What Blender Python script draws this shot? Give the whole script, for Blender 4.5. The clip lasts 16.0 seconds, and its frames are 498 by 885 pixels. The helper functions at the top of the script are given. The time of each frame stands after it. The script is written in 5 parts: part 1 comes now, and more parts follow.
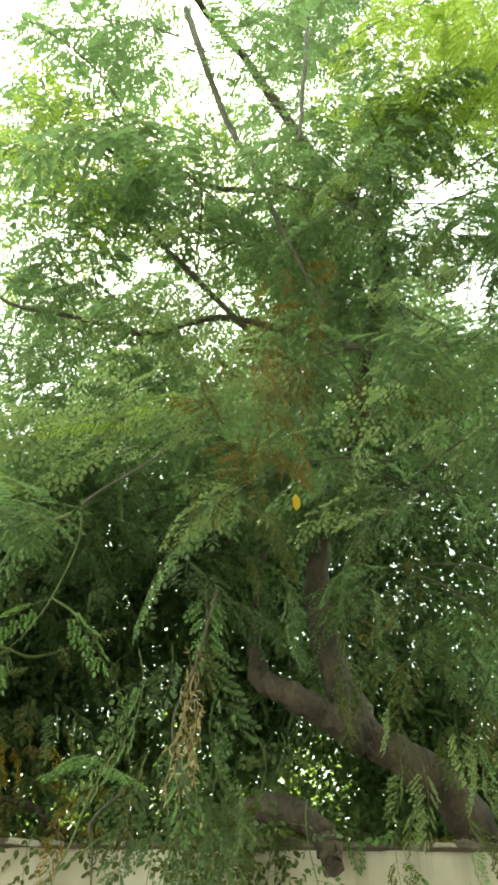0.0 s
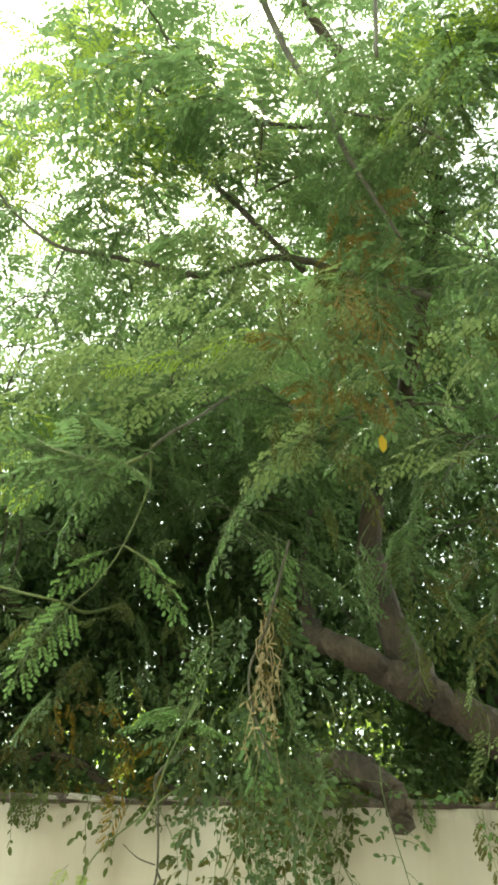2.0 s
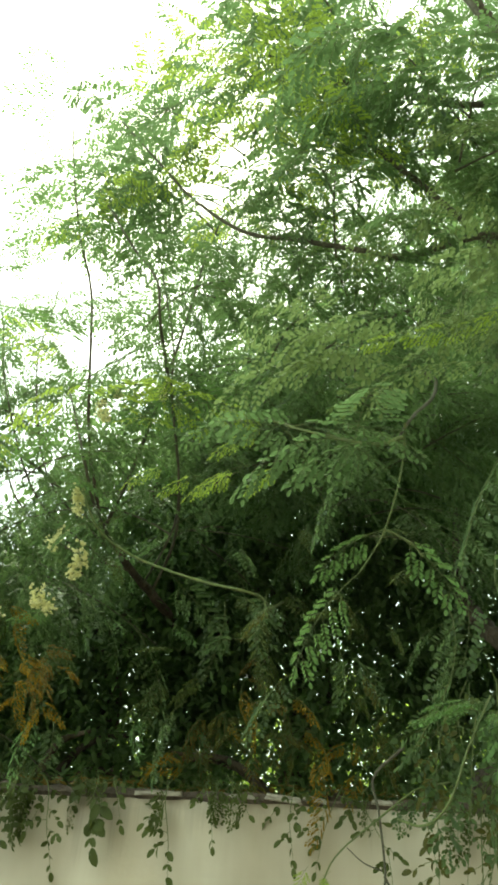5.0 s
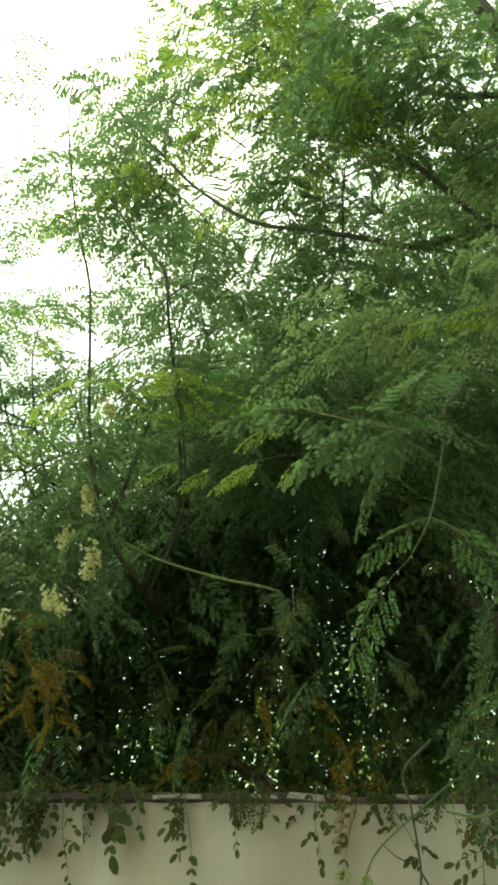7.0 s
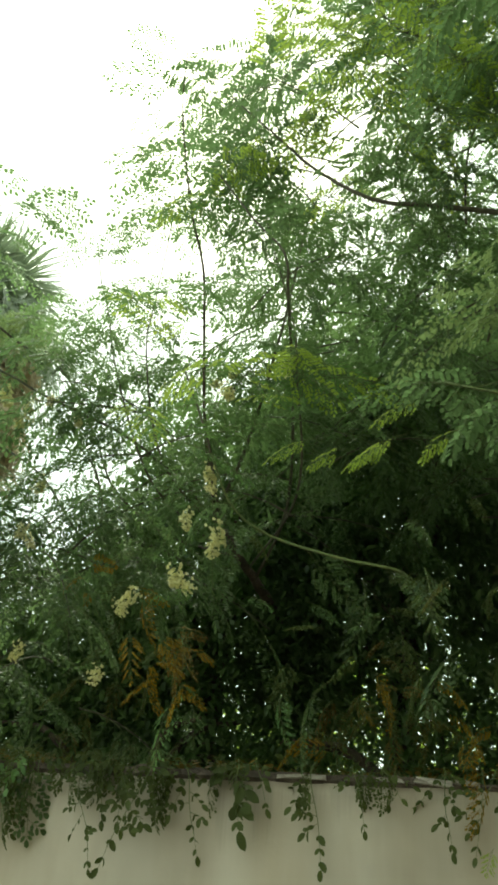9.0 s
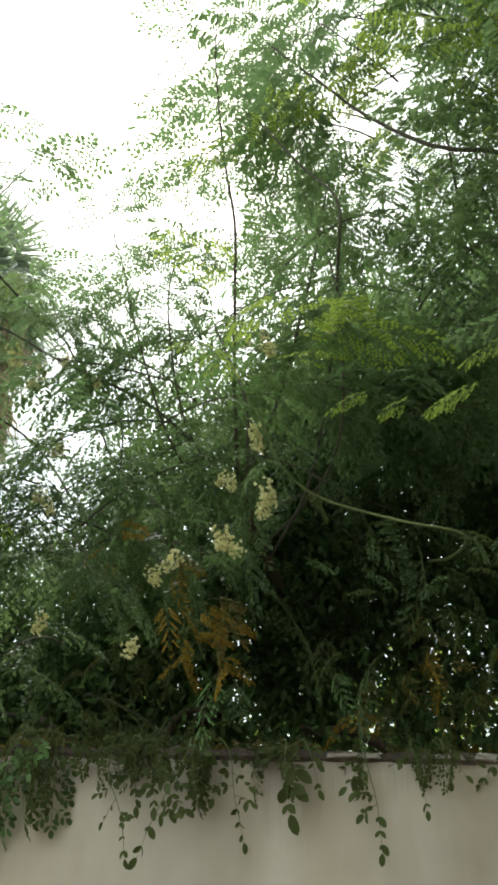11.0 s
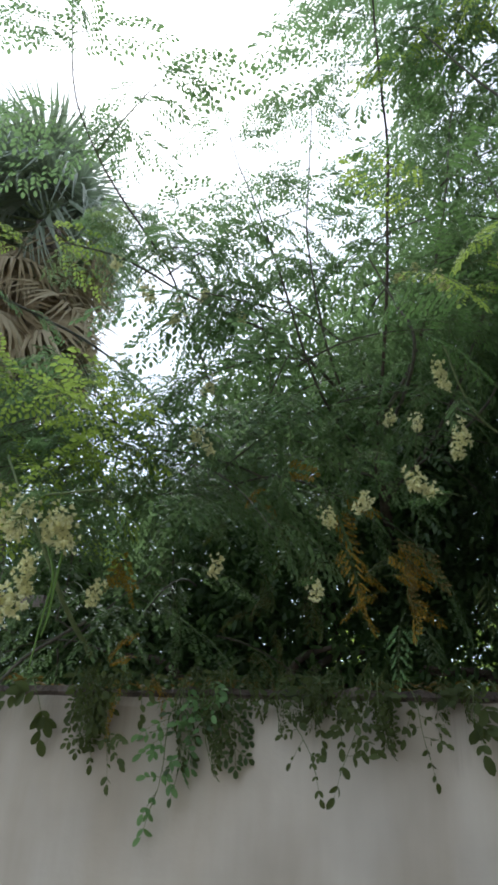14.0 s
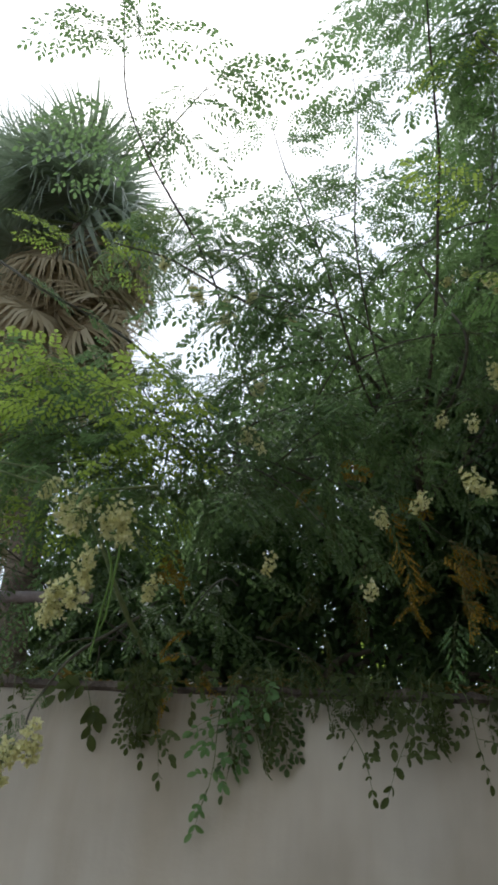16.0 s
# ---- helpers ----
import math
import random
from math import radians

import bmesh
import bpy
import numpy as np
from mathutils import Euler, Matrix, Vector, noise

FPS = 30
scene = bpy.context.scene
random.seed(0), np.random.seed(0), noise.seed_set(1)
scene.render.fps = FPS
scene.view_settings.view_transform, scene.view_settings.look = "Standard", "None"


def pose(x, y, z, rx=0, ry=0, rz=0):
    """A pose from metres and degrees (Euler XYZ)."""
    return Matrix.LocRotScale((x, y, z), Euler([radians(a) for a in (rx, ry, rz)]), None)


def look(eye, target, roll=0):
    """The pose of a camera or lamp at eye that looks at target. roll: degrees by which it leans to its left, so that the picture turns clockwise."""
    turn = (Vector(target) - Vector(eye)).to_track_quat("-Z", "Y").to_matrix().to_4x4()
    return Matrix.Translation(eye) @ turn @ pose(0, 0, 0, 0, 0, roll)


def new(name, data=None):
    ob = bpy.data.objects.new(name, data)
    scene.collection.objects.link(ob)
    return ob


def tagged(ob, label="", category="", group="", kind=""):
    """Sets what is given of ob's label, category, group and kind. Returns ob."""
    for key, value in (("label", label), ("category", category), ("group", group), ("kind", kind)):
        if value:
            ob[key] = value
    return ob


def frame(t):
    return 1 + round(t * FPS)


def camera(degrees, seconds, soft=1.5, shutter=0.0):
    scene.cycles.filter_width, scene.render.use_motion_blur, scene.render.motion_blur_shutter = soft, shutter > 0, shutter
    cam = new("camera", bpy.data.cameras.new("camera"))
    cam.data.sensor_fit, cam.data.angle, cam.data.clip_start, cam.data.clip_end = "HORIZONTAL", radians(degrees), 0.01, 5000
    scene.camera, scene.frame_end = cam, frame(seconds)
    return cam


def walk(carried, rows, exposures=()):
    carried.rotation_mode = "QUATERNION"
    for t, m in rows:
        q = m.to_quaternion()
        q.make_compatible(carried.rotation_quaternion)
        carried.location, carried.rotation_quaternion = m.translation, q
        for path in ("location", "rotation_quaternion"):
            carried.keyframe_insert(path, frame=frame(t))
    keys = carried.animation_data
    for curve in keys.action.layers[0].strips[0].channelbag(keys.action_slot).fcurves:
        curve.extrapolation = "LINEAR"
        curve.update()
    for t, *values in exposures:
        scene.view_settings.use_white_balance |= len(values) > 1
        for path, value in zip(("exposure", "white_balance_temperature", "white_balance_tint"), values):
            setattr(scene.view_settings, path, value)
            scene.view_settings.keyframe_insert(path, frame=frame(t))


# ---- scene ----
cam = camera(36.9, 16.0, soft=3.2)
PATH = [
    (0, (0.195, 0.329, 1.531), (0.083, 1.971, 2.668), 0.9),
    (0.5, (0.188, 0.353, 1.531), (-0.063, 2.029, 2.594), 1.8),
    (1, (0.218, 0.379, 1.517), (-0.114, 2.063, 2.544), 1.9),
    (1.5, (0.183, 0.421, 1.529), (-0.106, 2.095, 2.584), 1.9),
    (2, (0.055, 0.437, 1.536), (-0.107, 2.123, 2.599), 1.5),
    (2.5, (-0.034, 0.42, 1.54), (-0.26, 2.064, 2.657), 2.0),
    (3, (-0.047, 0.406, 1.538), (-0.342, 2.038, 2.655), 3.4),
    (3.5, (-0.032, 0.427, 1.534), (-0.425, 2.059, 2.622), 3.6),
    (4, (-0.079, 0.451, 1.531), (-0.454, 2.075, 2.638), 4.1),
    (4.5, (-0.249, 0.481, 1.531), (-0.542, 2.138, 2.611), 1.4),
    (5, (-0.369, 0.488, 1.509), (-0.682, 2.143, 2.587), 4.0),
    (5.2, (-0.375, 0.485, 1.512), (-0.709, 2.124, 2.607), 3.1),
    (7.3, (-0.582, 0.516, 1.497), (-0.768, 2.191, 2.575), 1.7),
    (7.5, (-0.617, 0.51, 1.479), (-0.784, 2.193, 2.547), 2.4),
    (8, (-0.657, 0.499, 1.474), (-0.947, 2.169, 2.537), 3.7),
    (8.5, (-0.662, 0.49, 1.479), (-1.049, 2.122, 2.568), 4.6),
    (8.7, (-0.653, 0.501, 1.475), (-1.07, 2.14, 2.542), 4.8),
    (10.8, (-0.978, 0.662, 1.394), (-1.227, 2.318, 2.487), 1.8),
    (11, (-0.977, 0.681, 1.405), (-1.256, 2.332, 2.499), 3.0),
    (11.5, (-0.975, 0.676, 1.422), (-1.333, 2.334, 2.481), 3.7),
    (12, (-1.08, 0.666, 1.45), (-1.378, 2.362, 2.467), 2.4),
    (12.5, (-1.208, 0.645, 1.458), (-1.477, 2.375, 2.424), 0.3),
    (13, (-1.239, 0.647, 1.455), (-1.606, 2.368, 2.406), 1.7),
    (13.5, (-1.272, 0.672, 1.42), (-1.676, 2.356, 2.421), 2.7),
    (14, (-1.481, 0.687, 1.415), (-1.762, 2.417, 2.379), 2.8),
    (14.5, (-1.586, 0.692, 1.408), (-1.938, 2.407, 2.375), 4.2),
    (15, (-1.618, 0.66, 1.389), (-2.003, 2.361, 2.367), 5.5),
    (15.5, (-1.623, 0.656, 1.379), (-1.984, 2.352, 2.375), 5.0),
    (16, (-1.605, 0.673, 1.377), (-1.909, 2.387, 2.361), 4.1),
]
EXPOSURES = [(0.0, 1.99, 7300, -13), (2.0, 2.03, 7200, -10), (2.5, 1.95, 7250, -14), (3.5, 1.57, 7300, -22), (4.0, 1.49, 7400, -21), (5.0, 1.52, 7100, -17), (7.5, 0.90, 7300, -21), (8.5, 0.83, 7100, -18), (11.0, 0.84, 6450, 1), (12.5, 0.74, 5600, 11), (14.0, 0.53, 5550, 11), (15.0, 0.31, 5750, 10), (16.0, 0.08, 5800, 10)]
walk(cam, [(t, look(eye, target, roll)) for t, eye, target, roll in PATH], EXPOSURES)

# ---- world, sun ----
SUN_EL, SUN_AZ = 58.0, -22.0   # degrees; azimuth from +y towards +x
world = bpy.data.worlds.new("overcast_sky")
scene.world = world
world.use_nodes = True
wn, wl = world.node_tree.nodes, world.node_tree.links
sky = wn.new("ShaderNodeTexSky")
sky.sky_type = 'NISHITA'
sky.sun_disc = False
sky.sun_elevation = radians(SUN_EL)
sky.sun_rotation = radians(SUN_AZ)
sky.dust_density = 4.0
sky.air_density = 1.2
veil = wn.new("ShaderNodeMixRGB")
veil.inputs["Fac"].default_value = 0.72
veil.inputs["Color2"].default_value = (8.6, 9.0, 9.4, 1)
wl.new(sky.outputs["Color"], veil.inputs["Color1"])
wl.new(veil.outputs["Color"], wn["Background"].inputs["Color"])
wn["Background"].inputs["Strength"].default_value = 0.13

sun = new("sun", bpy.data.lights.new("sun", "SUN"))
sun.data.energy = 1.5
sun.data.angle = radians(20)
sun.data.color = (1.0, 0.96, 0.88)
_el, _az = radians(SUN_EL), radians(SUN_AZ)
_to = Vector((math.cos(_el) * math.sin(_az), math.cos(_el) * math.cos(_az), math.sin(_el)))
sun.matrix_world = look(_to * 30, (0, 0, 0))


# ---- materials ----
def material(name):
    m = bpy.data.materials.new(name)
    m.use_nodes = True
    nt = m.node_tree
    return m, nt.nodes, nt.links, nt.nodes["Principled BSDF"]


def ramp(nodes, stops):
    r = nodes.new("ShaderNodeValToRGB")
    while len(r.color_ramp.elements) < len(stops):
        r.color_ramp.elements.new(0.5)
    for e, (p, c) in zip(r.color_ramp.elements, stops):
        e.position = p
        e.color = (*c, 1)
    return r


def coords(nodes, links, scale=(1, 1, 1)):
    g = nodes.new("ShaderNodeNewGeometry")
    m = nodes.new("ShaderNodeMapping")
    m.inputs["Scale"].default_value = scale
    links.new(g.outputs["Position"], m.inputs["Vector"])
    return m.outputs["Vector"]


def noise_tex(nodes, links, vec, scale, detail=4.0, rough=0.55):
    n = nodes.new("ShaderNodeTexNoise")
    n.inputs["Scale"].default_value = scale
    n.inputs["Detail"].default_value = detail
    n.inputs["Roughness"].default_value = rough
    links.new(vec, n.inputs["Vector"])
    return n.outputs["Fac"]


def bump(nodes, links, height, strength, distance, bsdf):
    b = nodes.new("ShaderNodeBump")
    b.inputs["Strength"].default_value = strength
    b.inputs["Distance"].default_value = distance
    links.new(height, b.inputs["Height"])
    links.new(b.outputs["Normal"], bsdf.inputs["Normal"])


def leaf_material(name, dark, mid, light, through_col, share=0.38, rough=0.5):
    """A leaf: dull upper side, light shining through; each leaflet its own tint, with drifts over the crown."""
    m, n, l, p = material(name)
    g = n.new("ShaderNodeNewGeometry")
    vec = coords(n, l)
    drift = noise_tex(n, l, vec, 2.6, 3)
    mixv = n.new("ShaderNodeMath")
    mixv.operation = 'MULTIPLY_ADD'
    l.new(g.outputs["Random Per Island"], mixv.inputs[0])
    mixv.inputs[1].default_value = 0.55
    l.new(drift, mixv.inputs[2])
    sub = n.new("ShaderNodeMath")
    sub.operation = 'SUBTRACT'
    l.new(mixv.outputs[0], sub.inputs[0])
    info = n.new("ShaderNodeObjectInfo")
    own = n.new("ShaderNodeMath")
    own.operation = 'MULTIPLY_ADD'
    l.new(info.outputs["Random"], own.inputs[0])
    own.inputs[1].default_value = 0.30
    own.inputs[2].default_value = 0.12
    l.new(own.outputs[0], sub.inputs[1])
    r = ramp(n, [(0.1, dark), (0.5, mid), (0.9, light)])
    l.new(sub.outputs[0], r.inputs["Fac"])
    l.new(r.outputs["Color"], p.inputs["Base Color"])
    p.inputs["Roughness"].default_value = rough
    p.inputs["Specular IOR Level"].default_value = 0.22
    t = n.new("ShaderNodeBsdfTranslucent")
    tint = n.new("ShaderNodeMixRGB")
    tint.blend_type = 'MULTIPLY'
    tint.inputs["Fac"].default_value = 0.25
    tint.inputs["Color1"].default_value = (*through_col, 1)
    l.new(r.outputs["Color"], tint.inputs["Color2"])
    l.new(tint.outputs["Color"], t.inputs["Color"])
    mix = n.new("ShaderNodeMixShader")
    mix.inputs["Fac"].default_value = share
    l.new(p.outputs["BSDF"], mix.inputs[1])
    l.new(t.outputs["BSDF"], mix.inputs[2])
    l.new(mix.outputs["Shader"], n["Material Output"].inputs["Surface"])
    return m


def rough_material(name, stops, scale, stretch=(1, 1, 1), rough=0.85, relief=0.4, depth=0.01, fine=60):
    m, n, l, p = material(name)
    vec = coords(n, l, stretch)
    a = noise_tex(n, l, vec, scale, 6, 0.6)
    r = ramp(n, stops)
    l.new(a, r.inputs["Fac"])
    b = noise_tex(n, l, vec, fine, 3)
    over = n.new("ShaderNodeMixRGB")
    over.blend_type = 'OVERLAY'
    over.inputs["Fac"].default_value = 0.35
    l.new(r.outputs["Color"], over.inputs["Color1"])
    l.new(b, over.inputs["Color2"])
    l.new(over.outputs["Color"], p.inputs["Base Color"])
    p.inputs["Roughness"].default_value = rough
    s = n.new("ShaderNodeMath")
    s.operation = 'ADD'
    l.new(a, s.inputs[0])
    l.new(b, s.inputs[1])
    bump(n, l, s.outputs[0], relief, depth, p)
    return m


# first: leaf darkened for the crown's shade; second: its paler copy for lit sprays
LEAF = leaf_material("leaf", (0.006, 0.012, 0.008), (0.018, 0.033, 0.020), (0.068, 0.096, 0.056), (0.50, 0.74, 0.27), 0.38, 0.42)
LEAF_LIT = leaf_material("lit_leaf", (0.065, 0.092, 0.040), (0.115, 0.155, 0.066), (0.19, 0.235, 0.115), (0.55, 0.70, 0.25), 0.36, 0.40)
LEAF_OLD = leaf_material("old_leaf", (0.032, 0.046, 0.014), (0.055, 0.072, 0.022), (0.086, 0.108, 0.034), (0.26, 0.33, 0.07), 0.28, 0.62)
LEAF_YOUNG = leaf_material("young_leaf", (0.13, 0.20, 0.030), (0.20, 0.295, 0.042), (0.29, 0.40, 0.066), (0.70, 0.85, 0.17), 0.50)
LEAF_FRESH = leaf_material("fresh_leaf", (0.070, 0.135, 0.050), (0.115, 0.21, 0.075), (0.18, 0.30, 0.11), (0.36, 0.56, 0.16), 0.36)
LEAF_DRY = leaf_material("dry_leaf", (0.07, 0.052, 0.016), (0.14, 0.10, 0.028), (0.24, 0.17, 0.045), (0.40, 0.29, 0.07), 0.35)
LEAF_OLIVE = leaf_material("olive_leaf", (0.035, 0.04, 0.012), (0.065, 0.068, 0.018), (0.11, 0.105, 0.026), (0.26, 0.25, 0.05), 0.35)
LEAF_OCHRE = leaf_material("ochre_leaf", (0.16, 0.10, 0.012), (0.26, 0.165, 0.018), (0.36, 0.24, 0.03), (0.5, 0.32, 0.03), 0.35)
LEAF_TAN = leaf_material("withered_leaf", (0.26, 0.20, 0.10), (0.42, 0.345, 0.19), (0.55, 0.47, 0.29), (0.5, 0.40, 0.2), 0.25, 0.8)
PETAL = leaf_material("petal", (0.66, 0.63, 0.28), (0.78, 0.75, 0.40), (0.86, 0.84, 0.56), (0.92, 0.90, 0.55), 0.40)
# leaf of the added trees that back the crowns with darkness
LEAF_BACKING = leaf_material("backing_leaf", (0.028, 0.048, 0.022), (0.048, 0.078, 0.034), (0.075, 0.112, 0.05), (0.32, 0.50, 0.15), 0.34, 0.5)
PALM_LEAF = leaf_material("palm_leaf", (0.17, 0.20, 0.145), (0.27, 0.31, 0.235), (0.38, 0.42, 0.34), (0.42, 0.52, 0.30), 0.35, 0.35)
PALM_DRY = leaf_material("dry_palm_leaf", (0.26, 0.20, 0.11), (0.42, 0.35, 0.21), (0.56, 0.49, 0.33), (0.55, 0.47, 0.29), 0.3, 0.8)
POD = leaf_material("pod", (0.10, 0.18, 0.03), (0.15, 0.25, 0.05), (0.2, 0.3, 0.07), (0.2, 0.3, 0.05), 0.1)
STALK = rough_material("green_stalk", [(0.3, (0.08, 0.12, 0.035)), (0.7, (0.16, 0.19, 0.06))], 30, rough=0.6, relief=0.2, depth=0.002)
TWIG = rough_material("twig_bark", [(0.3, (0.055, 0.05, 0.032)), (0.7, (0.13, 0.12, 0.078))], 40, rough=0.75, relief=0.35, depth=0.003, fine=160)
BARK = rough_material("trunk_bark", [(0.25, (0.032, 0.025, 0.018)), (0.5, (0.076, 0.057, 0.040)), (0.75, (0.15, 0.115, 0.080))], 9, (1, 1, 0.5), relief=0.7, depth=0.02, fine=70)
COPING = rough_material("weathered_coping", [(0.3, (0.045, 0.035, 0.028)), (0.55, (0.13, 0.10, 0.075)), (0.8, (0.30, 0.26, 0.21))], 14, relief=0.8, depth=0.015, fine=90)
CHIP = rough_material("broken_plaster", [(0.3, (0.26, 0.23, 0.19)), (0.7, (0.47, 0.43, 0.36))], 25, relief=0.6, depth=0.008)
GROUND = rough_material("dusty_ground", [(0.3, (0.13, 0.112, 0.09)), (0.7, (0.215, 0.19, 0.155))], 1.4, relief=0.5, depth=0.02, fine=30)
STEEL = rough_material("painted_steel", [(0.3, (0.28, 0.225, 0.225)), (0.7, (0.42, 0.355, 0.355))], 18, rough=0.5, relief=0.2, depth=0.002)
CONCRETE = rough_material("grey_concrete", [(0.3, (0.24, 0.22, 0.20)), (0.7, (0.4, 0.37, 0.34))], 7, relief=0.4, depth=0.01)


def plaster_material():
    m, n, l, p = material("stained_plaster")
    big = noise_tex(n, l, coords(n, l), 1.7, 4)
    r = ramp(n, [(0.28, (0.45, 0.40, 0.315)), (0.55, (0.605, 0.543, 0.43)), (0.8, (0.665, 0.613, 0.51))])
    l.new(big, r.inputs["Fac"])
    streak = noise_tex(n, l, coords(n, l, (4.5, 4.5, 0.9)), 1.0, 4, 0.6)
    sr = ramp(n, [(0.34, (0.66, 0.57, 0.44)), (0.60, (1, 1, 1))])
    l.new(streak, sr.inputs["Fac"])
    mul = n.new("ShaderNodeMixRGB")
    mul.blend_type = 'MULTIPLY'
    mul.inputs["Fac"].default_value = 0.42
    l.new(r.outputs["Color"], mul.inputs["Color1"])
    l.new(sr.outputs["Color"], mul.inputs["Color2"])
    # rain stains that run down from the coping, uneven in length
    g = n.new("ShaderNodeNewGeometry")
    sep = n.new("ShaderNodeSeparateXYZ")
    l.new(g.outputs["Position"], sep.inputs[0])
    drip = noise_tex(n, l, coords(n, l, (9, 9, 0.2)), 1.0, 5, 0.7)
    run = n.new("ShaderNodeMath")
    run.operation = 'MULTIPLY_ADD'
    l.new(drip, run.inputs[0])
    run.inputs[1].default_value = 0.62
    l.new(sep.outputs["Z"], run.inputs[2])
    rr = n.new("ShaderNodeMapRange")
    rr.inputs["From Min"].default_value = 2.02
    rr.inputs["From Max"].default_value = 2.26
    l.new(run.outputs[0], rr.inputs["Value"])
    st = n.new("ShaderNodeMixRGB")
    st.inputs["Color2"].default_value = (0.17, 0.14, 0.11, 1)
    fac = n.new("ShaderNodeMath")
    fac.operation = 'MULTIPLY'
    fac.inputs[1].default_value = 0.75
    l.new(rr.outputs[0], fac.inputs[0])
    l.new(fac.outputs[0], st.inputs["Fac"])
    l.new(mul.outputs["Color"], st.inputs["Color1"])
    l.new(st.outputs["Color"], p.inputs["Base Color"])
    p.inputs["Roughness"].default_value = 0.9
    fine = noise_tex(n, l, coords(n, l), 55, 4)
    bump(n, l, fine, 0.25, 0.004, p)
    return m


PLASTER = plaster_material()


# ---- mesh helpers ----
class Buf:
    """Collects quads into one mesh."""

    def __init__(self):
        self.v, self.f, self.m, self.n = [], [], [], 0

    def add(self, v, f, m):
        self.v.append(v)
        self.f.append(f + self.n)
        self.m.append(m)
        self.n += len(v)

    def mesh(self, name, mats, smooth=False):
        v, f, m = np.concatenate(self.v), np.concatenate(self.f), np.concatenate(self.m)
        me = bpy.data.meshes.new(name)
        me.vertices.add(len(v))
        me.vertices.foreach_set("co", v.astype(np.float32).ravel())
        me.loops.add(f.size)
        me.loops.foreach_set("vertex_index", f.astype(np.int32).ravel())
        me.polygons.add(len(f))
        me.polygons.foreach_set("loop_start", np.arange(0, f.size, 4, dtype=np.int32))
        me.polygons.foreach_set("material_index", m.astype(np.int32))
        if smooth:
            me.polygons.foreach_set("use_smooth", np.ones(len(f), dtype=bool))
        for mat in mats:
            me.materials.append(mat)
        me.update(calc_edges=True)
        return me


def part(name, me, parent=None, label="", m=None):
    ob = new(name, me)
    if parent is not None:
        ob.parent = parent
        ob.matrix_parent_inverse = parent.matrix_basis.inverted()
    if m is not None:
        ob.matrix_basis = m
    if label:
        ob["label"] = label
    return ob


def empty(name, place, label, category, group="", kind=""):
    ob = new(name)
    ob.empty_display_size = 0.1
    ob.location = place
    bpy.context.view_layer.update()
    return tagged(ob, label, category, group, kind)


def smooth_path(pts, per=6):
    """Catmull-Rom through the points."""
    p = np.array(pts, float)
    p = np.vstack([2 * p[0] - p[1], p, 2 * p[-1] - p[-2]])
    out = []
    for i in range(1, len(p) - 2):
        a, b, c, d = p[i - 1:i + 3]
        for u in np.arange(per) / per:
            out.append(0.5 * (2 * b + (c - a) * u + (2 * a - 5 * b + 4 * c - d) * u * u + (3 * b - a - 3 * c + d) * u ** 3))
    out.append(p[-2])
    return np.array(out)


def tube(path, radii, sides=6, lump=0.0, rng=None):
    """Quads of a tapering tube along a path."""
    n = len(path)
    t = np.gradient(path, axis=0)
    t /= np.linalg.norm(t, axis=1)[:, None] + 1e-9
    ref = np.array((0.31, 0.2, 0.93)) if abs(t[0][2]) < 0.8 else np.array((0.95, 0.2, 0.1))
    a = np.cross(t, ref)
    a /= np.linalg.norm(a, axis=1)[:, None] + 1e-9
    b = np.cross(t, a)
    ang = np.arange(sides) / sides * 2 * np.pi
    r = np.asarray(radii, float)[:, None] * np.ones(sides)
    if lump and rng is not None:
        r = r * (1 + lump * (rng.random((n, sides)) - 0.5))
    v = path[:, None, :] + r[:, :, None] * (np.cos(ang)[None, :, None] * a[:, None, :] + np.sin(ang)[None, :, None] * b[:, None, :])
    i, j = np.meshgrid(np.arange(n - 1), np.arange(sides), indexing="ij")
    k = (j + 1) % sides
    f = np.stack([i * sides + j, i * sides + k, (i + 1) * sides + k, (i + 1) * sides + j], -1).reshape(-1, 4)
    return v.reshape(-1, 3), f


def unit(v):
    v = np.asarray(v, float)
    return v / (np.linalg.norm(v) + 1e-9)


def leaflet(base, along, side, up, length, width, fold=0.18):
    """One leaflet: two halves folded along the midrib, six corners."""
    def at(s, w):
        return base + along * (s * length) + side * (w * width) + up * (abs(w) * width * fold - 0.12 * length * s * s)
    v = np.array([at(0, 0), at(0.34, 0.47), at(0.76, 0.44), at(1, 0), at(0.76, -0.44), at(0.34, -0.47)])
    return v, np.array([[0, 1, 2, 3], [0, 3, 4, 5]])


